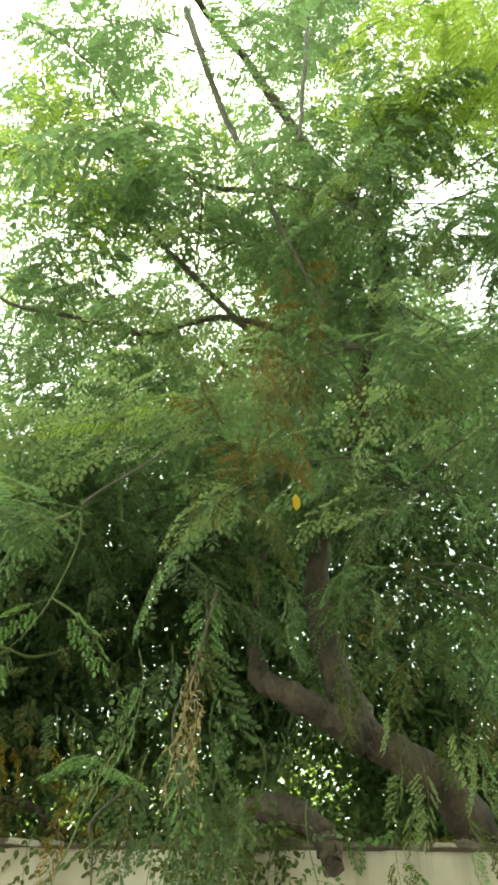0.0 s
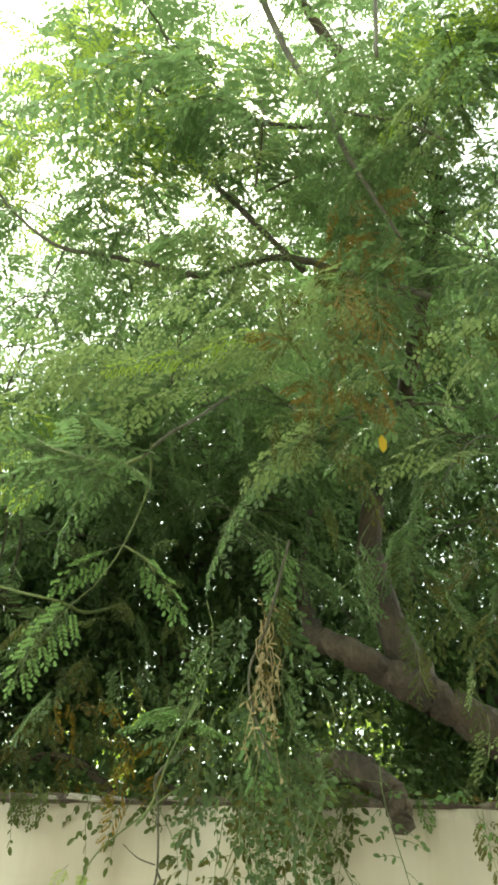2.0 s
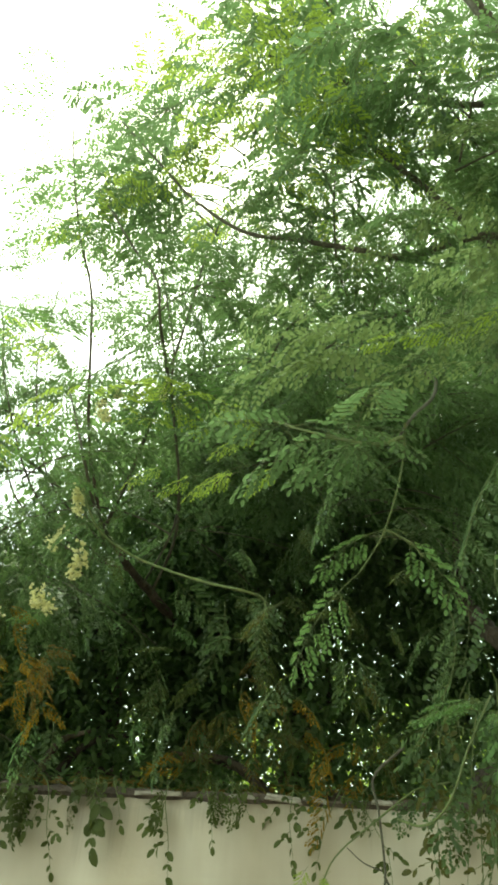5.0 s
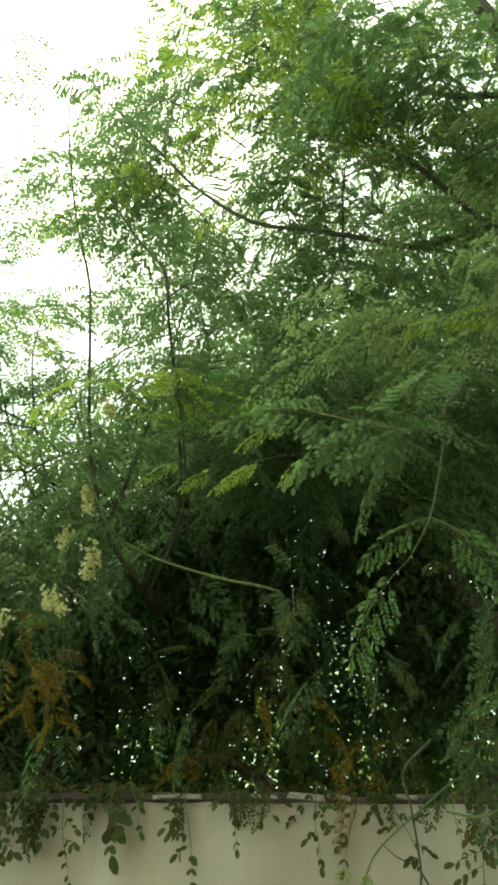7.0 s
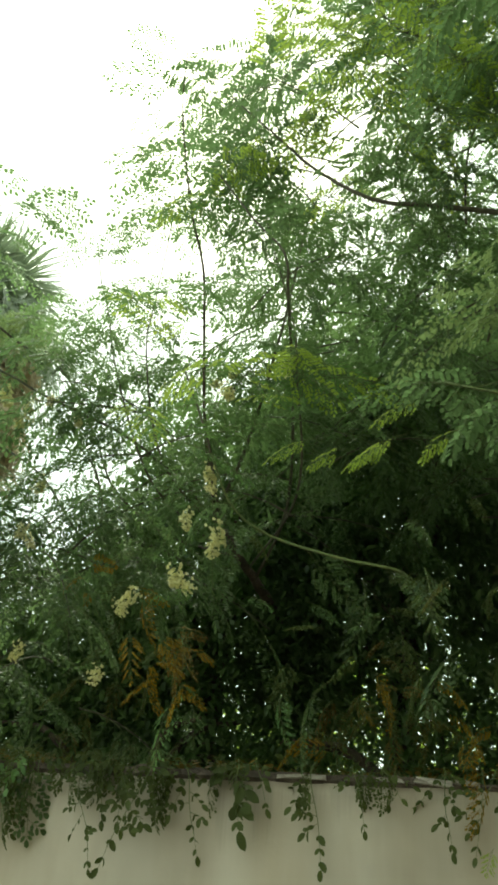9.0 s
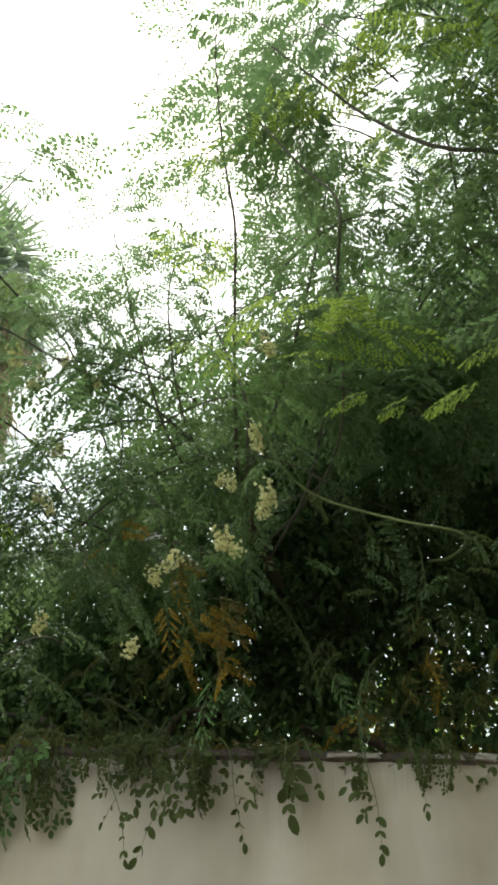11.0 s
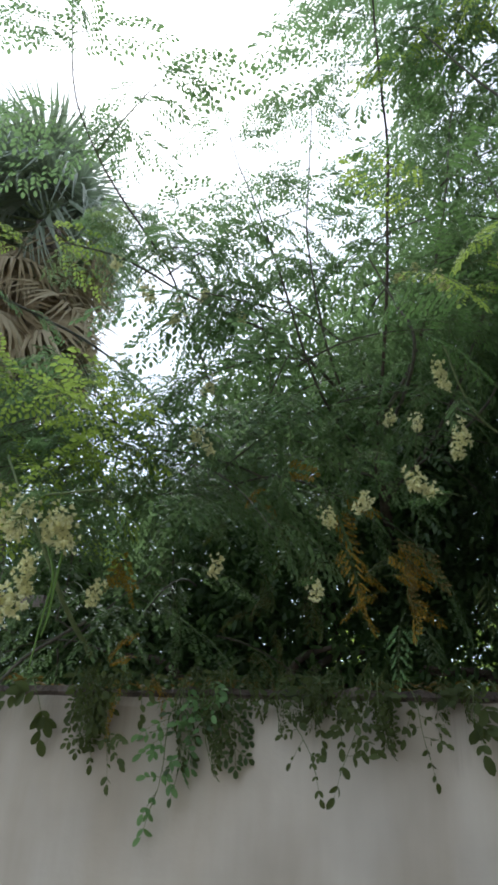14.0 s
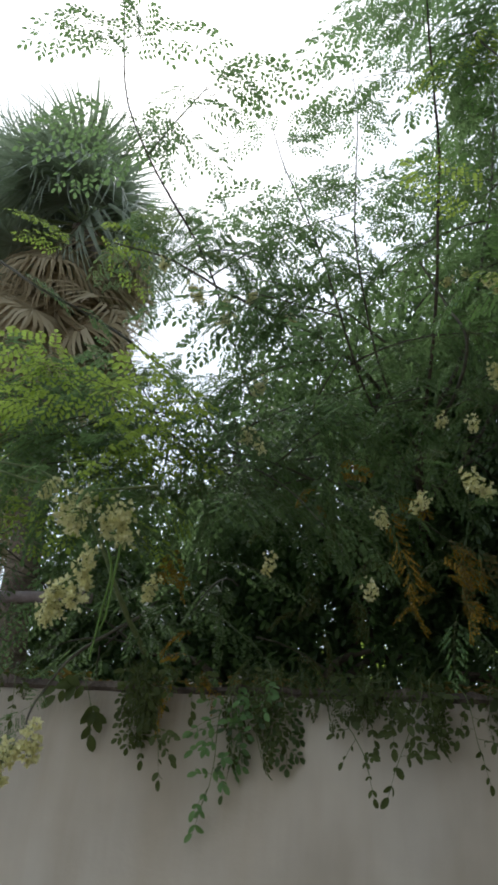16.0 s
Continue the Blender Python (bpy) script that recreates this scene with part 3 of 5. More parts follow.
# crown clumps: middle, half-axes, twigs, lean towards the road, droop
CLUMPS_A = [
    (0.15, 2.25, 2.90, 0.50, 0.40, 0.45, 4, 0.7, 0.25),
    (0.20, 2.00, 3.45, 0.55, 0.45, 0.50, 7, 0.6, 0.2),
    (-0.30, 2.25, 2.45, 0.42, 0.22, 0.32, 3, 0.8, 0.25),
    (-0.45, 2.55, 3.10, 0.45, 0.40, 0.50, 14, 0.5, 0.2),
    (0.50, 2.45, 2.48, 0.25, 0.20, 0.15, 4, 0.6, 0.3),
    (0.70, 2.20, 2.75, 0.35, 0.50, 0.45, 7, 0.7, 0.25),
    (0.65, 2.10, 3.60, 0.40, 0.45, 0.50, 12, 0.6, 0.2),
    (-0.30, 2.85, 2.30, 0.40, 0.15, 0.30, 3, 0.5, 0.3),
    (-0.05, 2.45, 4.20, 0.75, 0.55, 0.55, 15, 0.5, 0.1),
    (0.15, 1.95, 4.80, 0.60, 0.30, 0.35, 9, 0.4, 0.1),
    (-0.55, 2.30, 3.90, 0.40, 0.40, 0.45, 10, 0.5, 0.1),
    (-0.75, 2.50, 4.60, 0.40, 0.40, 0.40, 10, 0.4, 0.1),
    (0.20, 3.50, 3.60, 1.10, 0.40, 0.60, 34, 0.3, 0.1),
    (0.25, 3.15, 4.35, 0.90, 0.35, 0.35, 20, 0.3, 0.1),
    (-0.35, 3.15, 4.35, 0.45, 0.30, 0.45, 14, 0.3, 0.1),
    (-0.50, 3.35, 3.30, 0.45, 0.30, 0.45, 24, 0.3, 0.1),
    (0.20, 3.30, 5.20, 1.20, 0.80, 0.70, 18, 0.3, 0.1),
    (0.70, 2.60, 5.60, 0.90, 0.60, 0.35, 9, 0.3, 0.1),
    (0.50, 3.90, 2.60, 0.60, 0.20, 0.50, 5, 0.5, 0.2),
    # next five: unseen clumps, added to shade the trunk and the wall's right end
    (1.45, 2.00, 2.70, 0.30, 0.45, 0.50, 14, 0.7, 0.25),
    (1.40, 1.75, 3.40, 0.35, 0.45, 0.50, 14, 0.7, 0.2),
    (1.75, 1.50, 2.60, 0.40, 0.50, 0.50, 18, 0.7, 0.25),
    (1.50, 1.10, 2.50, 0.30, 0.35, 0.45, 18, 0.4, 0.3),
    (1.85, 1.30, 3.50, 0.50, 0.60, 0.50, 20, 0.7, 0.2),
    (0.80, 2.70, 4.05, 0.35, 0.25, 0.35, 14, 0.5, 0.1),
    (1.00, 2.55, 4.40, 0.25, 0.25, 0.25, 9, 0.5, 0.1),
    (1.05, 2.85, 4.00, 0.22, 0.20, 0.30, 12, 0.5, 0.1),
    (0.85, 2.55, 5.45, 0.35, 0.25, 0.25, 10, 0.4, 0.1),
    (0.95, 3.05, 3.15, 0.20, 0.20, 0.45, 10, 0.5, 0.1),
]
CLUMPS_B = [
    (-1.25, 2.75, 2.50, 0.50, 0.20, 0.35, 6, 0.8, 0.3),
    (-0.85, 2.80, 2.55, 0.35, 0.25, 0.35, 3, 0.7, 0.3),
    (-1.00, 2.95, 3.05, 0.45, 0.35, 0.35, 5, 0.6, 0.2),
    (-1.20, 3.45, 2.90, 0.45, 0.25, 0.35, 9, 0.4, 0.2),
    (-2.75, 3.20, 2.15, 0.40, 0.20, 0.22, 7, 0.4, 0.1),
    (-1.65, 2.75, 2.95, 0.28, 0.20, 0.25, 5, 0.4, 0.1),
    (-1.94, 2.45, 2.72, 0.14, 0.06, 0.12, 3, 0.3, 0.1),
    (-2.28, 2.42, 2.70, 0.12, 0.06, 0.10, 2, 0.3, 0.1),
    (-2.18, 3.30, 2.82, 0.24, 0.15, 0.16, 10, 0.3, 0.1),
    (-1.32, 2.60, 3.45, 0.30, 0.25, 0.35, 5, 0.4, 0.1),
    (-2.00, 2.80, 2.55, 0.25, 0.20, 0.22, 6, 0.4, 0.1),
    (-3.05, 3.35, 2.80, 0.30, 0.15, 0.30, 3, 0.4, 0.1),
    (-0.75, 3.05, 3.70, 0.45, 0.30, 0.35, 7, 0.4, 0.1),
    (-2.20, 3.35, 2.10, 0.30, 0.20, 0.25, 7, 0.4, 0.1),
    (-2.50, 3.10, 2.02, 0.40, 0.12, 0.12, 11, 0.4, 0.1),
    (-1.75, 2.80, 2.50, 0.40, 0.20, 0.30, 4, 0.7, 0.25),
    (-2.40, 2.95, 2.10, 0.40, 0.20, 0.20, 5, 0.5, 0.2),
    (-1.50, 3.10, 3.10, 0.50, 0.40, 0.25, 5, 0.4, 0.1),
    (-0.95, 2.85, 3.65, 0.40, 0.45, 0.45, 8, 0.4, 0.1),
    (-2.05, 3.10, 2.75, 0.30, 0.25, 0.25, 6, 0.4, 0.1),
    (-2.40, 2.95, 3.50, 0.22, 0.10, 0.05, 3, 0.5, 0.1),
    (-3.05, 3.20, 3.05, 0.16, 0.10, 0.10, 2, 0.5, 0.1),
    (-2.30, 3.05, 2.65, 0.22, 0.12, 0.18, 9, 0.5, 0.1),
]
SINGLE = 270     # leaves of each tree that are built one by one


def front(x, z):
    """How far the crown reaches over the road: it hangs out most at the leaning tree."""
    k = min(1.0, max(0.0, (-0.45 - x) / 0.6))
    return 1.50 + 0.85 * k - 0.35 * max(0.0, z - 3.0)


def crown(tree, clumps, seed):
    singles = 0
    for cx, cy, cz, rx, ry, rz, n, lean, droopy in clumps:
        rng = np.random.default_rng([seed, int(abs(cx) * 100), int(cy * 100), int(cz * 100)])
        leaves, twigs = Buf(), Buf()
        for _ in range(n):
            p = rng.normal(0, 1, 3)
            p *= rng.random() ** 0.4 / np.linalg.norm(p)
            o = np.array((cx + p[0] * rx, cy + p[1] * ry, cz + p[2] * rz))
            az = math.atan2(p[1] * 0.6 - lean * rng.uniform(0.3, 1.3), p[0] * 0.8 + rng.normal(0, 0.45))
            path, radii, poses = grow(rng, o, az, rng.uniform(-0.25, 0.75), rng.uniform(0.35, 0.7), 8, rng.uniform(0.3, 1.1), droopy)
            kept = []
            for var, r, q, sc in poses:
                tip = q + r[:, 0] * 0.36 * sc - np.array((0, 0, 0.12 * sc))
                if tip[2] < 1.95 and tip[1] < 2.95 or tip[0] < 1.2 and tip[1] < front(tip[0], tip[2]) and rng.random() < 0.85:
                    continue
                if 0.0 < tip[0] < 0.8 and tip[2] < 2.42 and rng.random() < 0.4 or -2.1 < tip[0] < -0.4 and tip[2] < 2.36 and rng.random() < 0.4:
                    continue
                if -0.75 < tip[0] < 0.9 and tip[2] < 2.75 and tip[1] < 2.8 and rng.random() < 0.62 or -1.5 < tip[0] < -0.45 and tip[2] < 2.95 and tip[1] > 2.2 and rng.random() < 0.55 or -0.45 <= tip[0] < 0.7 and 2.75 <= tip[2] < 3.3 and tip[1] < 3.0 and rng.random() < 0.5:
                    continue
                kept.append((var, r, q, sc))
            if len(kept) < 4:
                continue
            v, f = tube(path, radii, 5)
            twigs.add(v, f, np.zeros(len(f), int))
            for var, r, q, sc in kept:
                if q[1] < 2.1 and singles < SINGLE or (q[1] < 2.6 and q[0] < -0.9 and singles < SINGLE):
                    singles += 1
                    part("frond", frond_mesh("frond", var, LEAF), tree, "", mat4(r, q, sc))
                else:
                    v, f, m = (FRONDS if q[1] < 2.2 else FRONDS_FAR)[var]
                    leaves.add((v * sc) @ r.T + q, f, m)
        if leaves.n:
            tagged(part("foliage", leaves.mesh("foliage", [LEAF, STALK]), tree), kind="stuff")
        if twigs.n:
            tagged(part("twigwork", twigs.mesh("twigwork", [TWIG], True), tree), kind="stuff")


crown(tree_a, CLUMPS_A, 71)
crown(tree_b, CLUMPS_B, 72)

# leaves along the branches that can be told apart
rngb = np.random.default_rng(5)
for tree, path, count, scale, droopy in BRANCHES:
    b = Buf()
    for i in range(count * 2):
        u = 0.15 + 0.85 * (i + rngb.random()) / (count * 2)
        q = path[int(u * (len(path) - 1))]
        az = rngb.uniform(0, 6.28)
        v, f, m = SKY_FRONDS[int(rngb.integers(0, 4))] if q[2] > 3.1 and tree is tree_b else FRONDS[int(rngb.integers(0, 10))]
        sc = scale * rngb.uniform(0.7, 1.1)
        if q[2] < 2.45 and -2.1 < q[0] < -0.55 and q[1] > 2.2 and i % 3:
            continue
        if -2.4 < q[0] < -1.95 and 2.95 < q[2] < 3.6 and i % 4:
            continue
        b.add((v * sc) @ turn(az, rngb.uniform(-0.4, 0.5) - droopy, rngb.normal(0, 0.3)).T + q, f, m)
    if b.n:
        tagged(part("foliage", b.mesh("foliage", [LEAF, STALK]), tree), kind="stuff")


# ---- sprays that can be told apart ----
def spray(tree, var, foot, az, pitch, scale, leaf, roll=0.0, kind="frond", label=""):
    """One leaf at its foot, turned to az and pitch in degrees."""
    return part("frond", frond_mesh(kind, var, leaf), tree, label, mat4(turn(radians(az), radians(pitch), radians(roll)), foot, scale))


FRESH, YOUNG = "fresh green leaf", "young yellow-green leaf"
# the lit leaf that hangs over the road, and its neighbour
spray(tree_a, 0, (-0.39, 1.85, 2.09), 185, -42, 0.58, LEAF_FRESH, 35, label=FRESH)
spray(tree_a, 7, (-0.33, 1.84, 2.17), 20, -22, 0.62, LEAF_FRESH, -20, label=FRESH)
spray(tree_a, 8, (-0.34, 1.85, 2.18), 170, -10, 0.55, LEAF_FRESH, 15, label=FRESH)
# yellow-green shoots along the budding branch and above
SHOOTS = [(-0.18, 1.66, 2.53, 182, 4, 0.40), (-0.08, 1.64, 2.54, 170, 8, 0.36), (-0.28, 1.68, 2.53, 188, 0, 0.34), (0.0, 1.62, 2.56, 178, 4, 0.36), (-0.55, 1.95, 2.40, 190, -18, 0.42), (-0.66, 2.05, 2.46, 185, -12, 0.42), (-0.70, 2.15, 2.50, 175, -8, 0.42), (-0.60, 1.95, 2.50, 165, 0, 0.36), (-0.82, 2.2, 2.52, 195, -12, 0.42), (-0.90, 2.2, 2.56, 180, -5, 0.36)]
for i, (x, y, z, az, pt, sc) in enumerate(SHOOTS):
    spray(tree_a, i % 4 if i % 2 else 7 + i % 3, (x, y, z), az, pt, sc, LEAF_YOUNG, (-1) ** i * 12, label=YOUNG)
rngs = np.random.default_rng(12)
# bright crowns of shoots high over the road
for cx, cy, cz, n, sp in ((0.60, 1.70, 3.80, 26, 0.12), (0.76, 1.70, 3.66, 24, 0.13), (0.53, 1.70, 4.02, 18, 0.11), (0.78, 1.70, 4.05, 26, 0.15), (0.86, 1.70, 3.85, 16, 0.11), (-0.72, 1.95, 3.78, 16, 0.15), (-0.55, 2.0, 3.98, 14, 0.15), (-0.85, 2.05, 3.72, 8, 0.12), (-0.30, 2.1, 4.15, 10, 0.16), (-0.50, 2.0, 3.62, 8, 0.12), (-1.18, 2.2, 3.55, 8, 0.08), (-1.17, 2.2, 2.88, 8, 0.08), (-2.70, 2.6, 2.68, 9, 0.11), (-2.55, 2.6, 2.63, 7, 0.10), (-2.33, 2.6, 2.64, 7, 0.08), (-2.62, 2.7, 2.40, 7, 0.12), (-2.40, 2.65, 2.42, 5, 0.10), (-2.68, 2.62, 3.45, 4, 0.04), (-1.05, 2.55, 2.95, 8, 0.10), (-2.62, 2.55, 2.54, 5, 0.09), (-2.36, 2.55, 2.52, 5, 0.09), (-2.55, 2.6, 2.28, 5, 0.12), (-1.28, 2.2, 2.62, 5, 0.12)):
    for i in range(n):
        foot = (cx + rngs.normal(0, sp), cy + rngs.normal(0, 0.12), cz + rngs.normal(0, sp * 0.6))
        spray(tree_a if cx > -1 else tree_b, int(rngs.integers(0, 4)), foot, rngs.uniform(150, 390), rngs.uniform(-35, 20), rngs.uniform(0.5, 0.8), LEAF_FRESH if -2 < cx < -1 and i % 3 else LEAF_YOUNG, rngs.normal(0, 20), label=FRESH if -2 < cx < -1 and i % 3 else YOUNG, kind="sky_frond" if cx < -2 else "frond")
# green leaves round the gap in the flowering tree's crown
for cx, cy, cz in ((-2.32, 2.85, 2.85), (-2.27, 2.85, 2.66), (-2.27, 2.85, 2.49), (-2.18, 2.85, 2.78), (-2.15, 2.85, 2.59), (-2.43, 2.85, 2.88), (-2.37, 2.85, 3.67), (-2.25, 2.85, 3.7), (-2.12, 2.85, 3.59), (-2.28, 2.85, 3.51), (-2.48, 2.85, 3.56)):
    for i in range(11):
        foot = (cx + rngs.normal(0, 0.06), cy + rngs.normal(0, 0.08), cz + rngs.normal(0, 0.05))
        spray(tree_b, int(rngs.integers(0, 10)), foot, rngs.uniform(150, 390), rngs.uniform(-35, 20), rngs.uniform(0.4, 0.65), (LEAF, LEAF_LIT, LEAF)[i % 3], rngs.normal(0, 20))
# sprays that lie out over the road in front of the dark crown, their light put into a paler leaf colour
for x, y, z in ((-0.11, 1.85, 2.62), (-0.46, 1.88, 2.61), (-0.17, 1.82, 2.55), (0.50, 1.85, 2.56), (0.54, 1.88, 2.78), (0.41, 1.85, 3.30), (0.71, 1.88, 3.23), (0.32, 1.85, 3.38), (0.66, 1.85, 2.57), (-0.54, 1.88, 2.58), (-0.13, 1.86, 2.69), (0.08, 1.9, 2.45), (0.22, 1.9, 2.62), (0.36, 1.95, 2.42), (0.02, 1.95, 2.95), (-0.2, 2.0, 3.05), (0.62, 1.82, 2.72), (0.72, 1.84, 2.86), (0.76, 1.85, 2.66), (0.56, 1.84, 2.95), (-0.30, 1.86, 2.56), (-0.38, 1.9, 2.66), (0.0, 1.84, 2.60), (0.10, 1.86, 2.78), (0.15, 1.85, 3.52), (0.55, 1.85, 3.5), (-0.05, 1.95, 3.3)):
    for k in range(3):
        spray(tree_a, int(rngs.integers(0, 4)), (x + rngs.normal(0, 0.03) + 0.05 * k, y - 0.16 + 0.06 * k, z + rngs.normal(0, 0.02)), rngs.uniform(165, 255), rngs.uniform(-28, 4), rngs.uniform(0.42, 0.62), LEAF_LIT, rngs.normal(10, 18), kind="sky_frond")
# long leaves that stand out against the sky
for x, y, z, az, pt, sc in ((-2.41, 2.10, 3.89, 180, 8, 0.8), (-2.39, 2.12, 3.82, 5, 10, 0.8), (-2.33, 2.22, 3.52, 185, 6, 0.9), (-2.20, 2.30, 3.70, 0, 14, 0.9), (-2.15, 2.30, 3.80, -10, 0, 0.7), (-2.28, 2.25, 3.42, 172, 4, 0.8), (-1.47, 2.45, 4.28, 182, 4, 0.95), (-1.42, 2.45, 3.98, 178, 2, 0.9), (-1.48, 2.45, 4.5, 160, 15, 0.8), (-1.45, 2.45, 4.1, 10, 10, 0.7)):
    spray(tree_b, int(rngs.integers(0, 4)), (x, y, z), az, pt, sc, LEAF, rngs.normal(0, 12), kind="sky_frond")
# curtain of weeping leaves in front of the wall
for i in range(17):
    foot = (-0.09 + rngs.normal(0, 0.085), 2.3 + rngs.normal(0, 0.10), rngs.uniform(1.72, 2.35))
    spray(tree_a, int(rngs.integers(4, 7)) if i % 3 else int(rngs.integers(7, 10)), foot, rngs.uniform(0, 360), rngs.uniform(-80, -50), rngs.uniform(0.6, 0.95), LEAF if i % 9 else LEAF_FRESH)
# withered bunch inside the curtain
spray(tree_a, 8, (-0.03, 2.12, 2.2), 250, -70, 0.5, LEAF_OLIVE)
rngw = np.random.default_rng(44)
wisp = Buf()
for i in range(20):
    q = np.array((-0.055 + rngw.normal(0, 0.010), 2.1 + rngw.normal(0, 0.015), rngw.uniform(1.95, 2.16)))
    pts = [q]
    for k in range(int(rngw.integers(4, 9))):
        pts.append(pts[-1] + np.array((rngw.normal(0, 0.007), rngw.normal(0, 0.007), rngw.uniform(-0.034, -0.012))))
    v, f = tube(np.array(pts), np.linspace(0.0016, 0.0006, len(pts)), 4)
    wisp.add(v, f, np.zeros(len(f), int))
    for k in range(int(rngw.integers(7, 15))):
        c = pts[int(rngw.integers(1, len(pts)))]
        r = turn(rngw.uniform(0, 6.28), rngw.uniform(-1.4, 0.1), rngw.normal(0, 0.9))
        v, f = leaflet(c, r[:, 0], r[:, 1], r[:, 2], rngw.uniform(0.010, 0.024), rngw.uniform(0.004, 0.010), rngw.uniform(0.3, 0.9))
        wisp.add(v, f, np.full(2, int(rngw.random() < 0.35)))
tagged(part("withered_spray", wisp.mesh("withered_spray", [LEAF_TAN, LEAF_OLIVE]), tree_a, "tangle of withered tan stalks and leaves"), kind="stuff")
branch(tree_a, [(-0.0, 2.1, 2.3), (-0.05, 2.1, 2.1), (-0.09, 2.1, 1.99), (-0.08, 2.1, 1.9), (-0.04, 2.1, 1.8)], 0.004, 0.002, 0, seed=41)
# rust-brown and ochre dry leaves within the crown: middle, how many, spread, leaf
RUST = [(0.24, 1.82, 3.02, 11, 0.06, LEAF_DRY), (0.17, 1.82, 2.88, 13, 0.06, LEAF_DRY), (0.12, 1.80, 2.72, 13, 0.07, LEAF_OLIVE), (0.09, 1.80, 2.60, 14, 0.06, LEAF_DRY), (0.07, 1.80, 2.48, 9, 0.07, LEAF_OLIVE), (0.42, 1.95, 2.80, 9, 0.10, LEAF_OLIVE),
        (0.33, 2.3, 3.3, 5, 0.1, LEAF_DRY), (0.45, 2.4, 2.6, 5, 0.12, LEAF_OLIVE), (-1.40, 2.62, 2.06, 6, 0.05, LEAF_OCHRE), (-1.46, 2.70, 2.17, 5, 0.05, LEAF_OCHRE), (-1.36, 2.62, 2.14, 5, 0.04, LEAF_DRY),
        (-1.55, 2.72, 2.32, 2, 0.03, LEAF_OCHRE), (-1.72, 2.70, 2.40, 3, 0.03, LEAF_OCHRE), (-2.22, 2.72, 2.16, 4, 0.04, LEAF_OCHRE), (-2.10, 2.8, 1.89, 5, 0.04, LEAF_OCHRE), (-0.70, 2.95, 2.05, 9, 0.08, LEAF_OLIVE), (-0.48, 2.92, 1.98, 8, 0.09, LEAF_OCHRE), (-0.85, 2.95, 1.96, 6, 0.10, LEAF_OCHRE),
        (-0.75, 3.0, 2.22, 6, 0.10, LEAF_DRY), (-0.35, 3.0, 2.05, 6, 0.08, LEAF_OLIVE), (-0.95, 3.1, 2.05, 6, 0.09, LEAF_OLIVE), (-1.80, 2.9, 2.05, 5, 0.08, LEAF_OLIVE)]
for cx, cy, cz, n, sp, leaf in RUST:
    for i in range(n):
        foot = (cx + rngs.normal(0, sp), cy + rngs.normal(0, 0.06), cz + rngs.normal(0, sp))
        spray(tree_a if cx > -0.6 else tree_b, int(rngs.integers(4, 10)), foot, rngs.uniform(150, 390), rngs.uniform(-60, 10), rngs.uniform(0.28, 0.46), leaf, rngs.normal(0, 25), label="olive-brown fading leaf" if leaf is LEAF_OLIVE else "dry orange-brown leaf")
# bare forked twig and a thin leafy stalk that hang before the wall
branch(tree_a, [(-0.30, 2.62, 1.92), (-0.38, 2.6, 1.84), (-0.37, 2.6, 1.76), (-0.36, 2.6, 1.61), (-0.39, 2.6, 1.52), (-0.43, 2.6, 1.44)], 0.0042, 0.002, 0, seed=43)
branch(tree_a, [(-0.362, 2.6, 1.62), (-0.33, 2.6, 1.57), (-0.29, 2.6, 1.53), (-0.26, 2.6, 1.47)], 0.003, 0.0015, 0, seed=44)
branch(tree_a, [(-0.365, 2.6, 1.63), (-0.41, 2.59, 1.645), (-0.45, 2.58, 1.675)], 0.002, 0.001, 0, seed=45)
branch(tree_a, [(-0.20, 2.5, 1.82), (-0.28, 2.42, 1.79), (-0.36, 2.4, 1.73), (-0.47, 2.4, 1.64), (-0.51, 2.4, 1.55)], 0.003, 0.0015, 0, mat=STALK, seed=46)
for i in range(8):
    spray(tree_a, int(rngs.integers(7, 10)), (-0.50 + rngs.normal(0, 0.03), 2.4, 1.57 + rngs.normal(0, 0.035)), rngs.uniform(0, 360), rngs.uniform(-60, 10), rngs.uniform(0.16, 0.26), LEAF_YOUNG, rngs.normal(0, 30), label=YOUNG)
# leaves that hang across the leaning trunk
for i in range(13):
    foot = (rngs.uniform(0.15, 0.80), rngs.uniform(2.2, 2.75), rngs.uniform(2.12, 2.42))
    spray(tree_a, int(rngs.integers(4, 10)), foot, rngs.uniform(0, 360), rngs.uniform(-75, -25), rngs.uniform(0.4, 0.65), LEAF if i % 3 else LEAF_OLIVE, rngs.normal(0, 30))
# shoot that rises from the wall's foot growth
branch(tree_a, [(-0.33, 2.2, 1.70), (-0.29, 2.0, 1.67), (-0.25, 1.93, 1.70), (-0.21, 1.89, 1.79), (-0.168, 1.885, 1.87)], 0.0028, 0.0015, 0, mat=STALK, seed=42)
for i, (az, pt, sc, q) in enumerate(((185, 14, 0.42, (-0.18, 1.885, 1.84)), (165, 22, 0.36, (-0.175, 1.885, 1.855)), (10, 8, 0.30, (-0.19, 1.88, 1.83)), (-60, 4, 0.34, (-0.185, 1.88, 1.835)), (215, 10, 0.34, (-0.18, 1.88, 1.85)))):
    spray(tree_a, 7 + i % 3, q, az, pt, sc, LEAF_FRESH, label=FRESH)
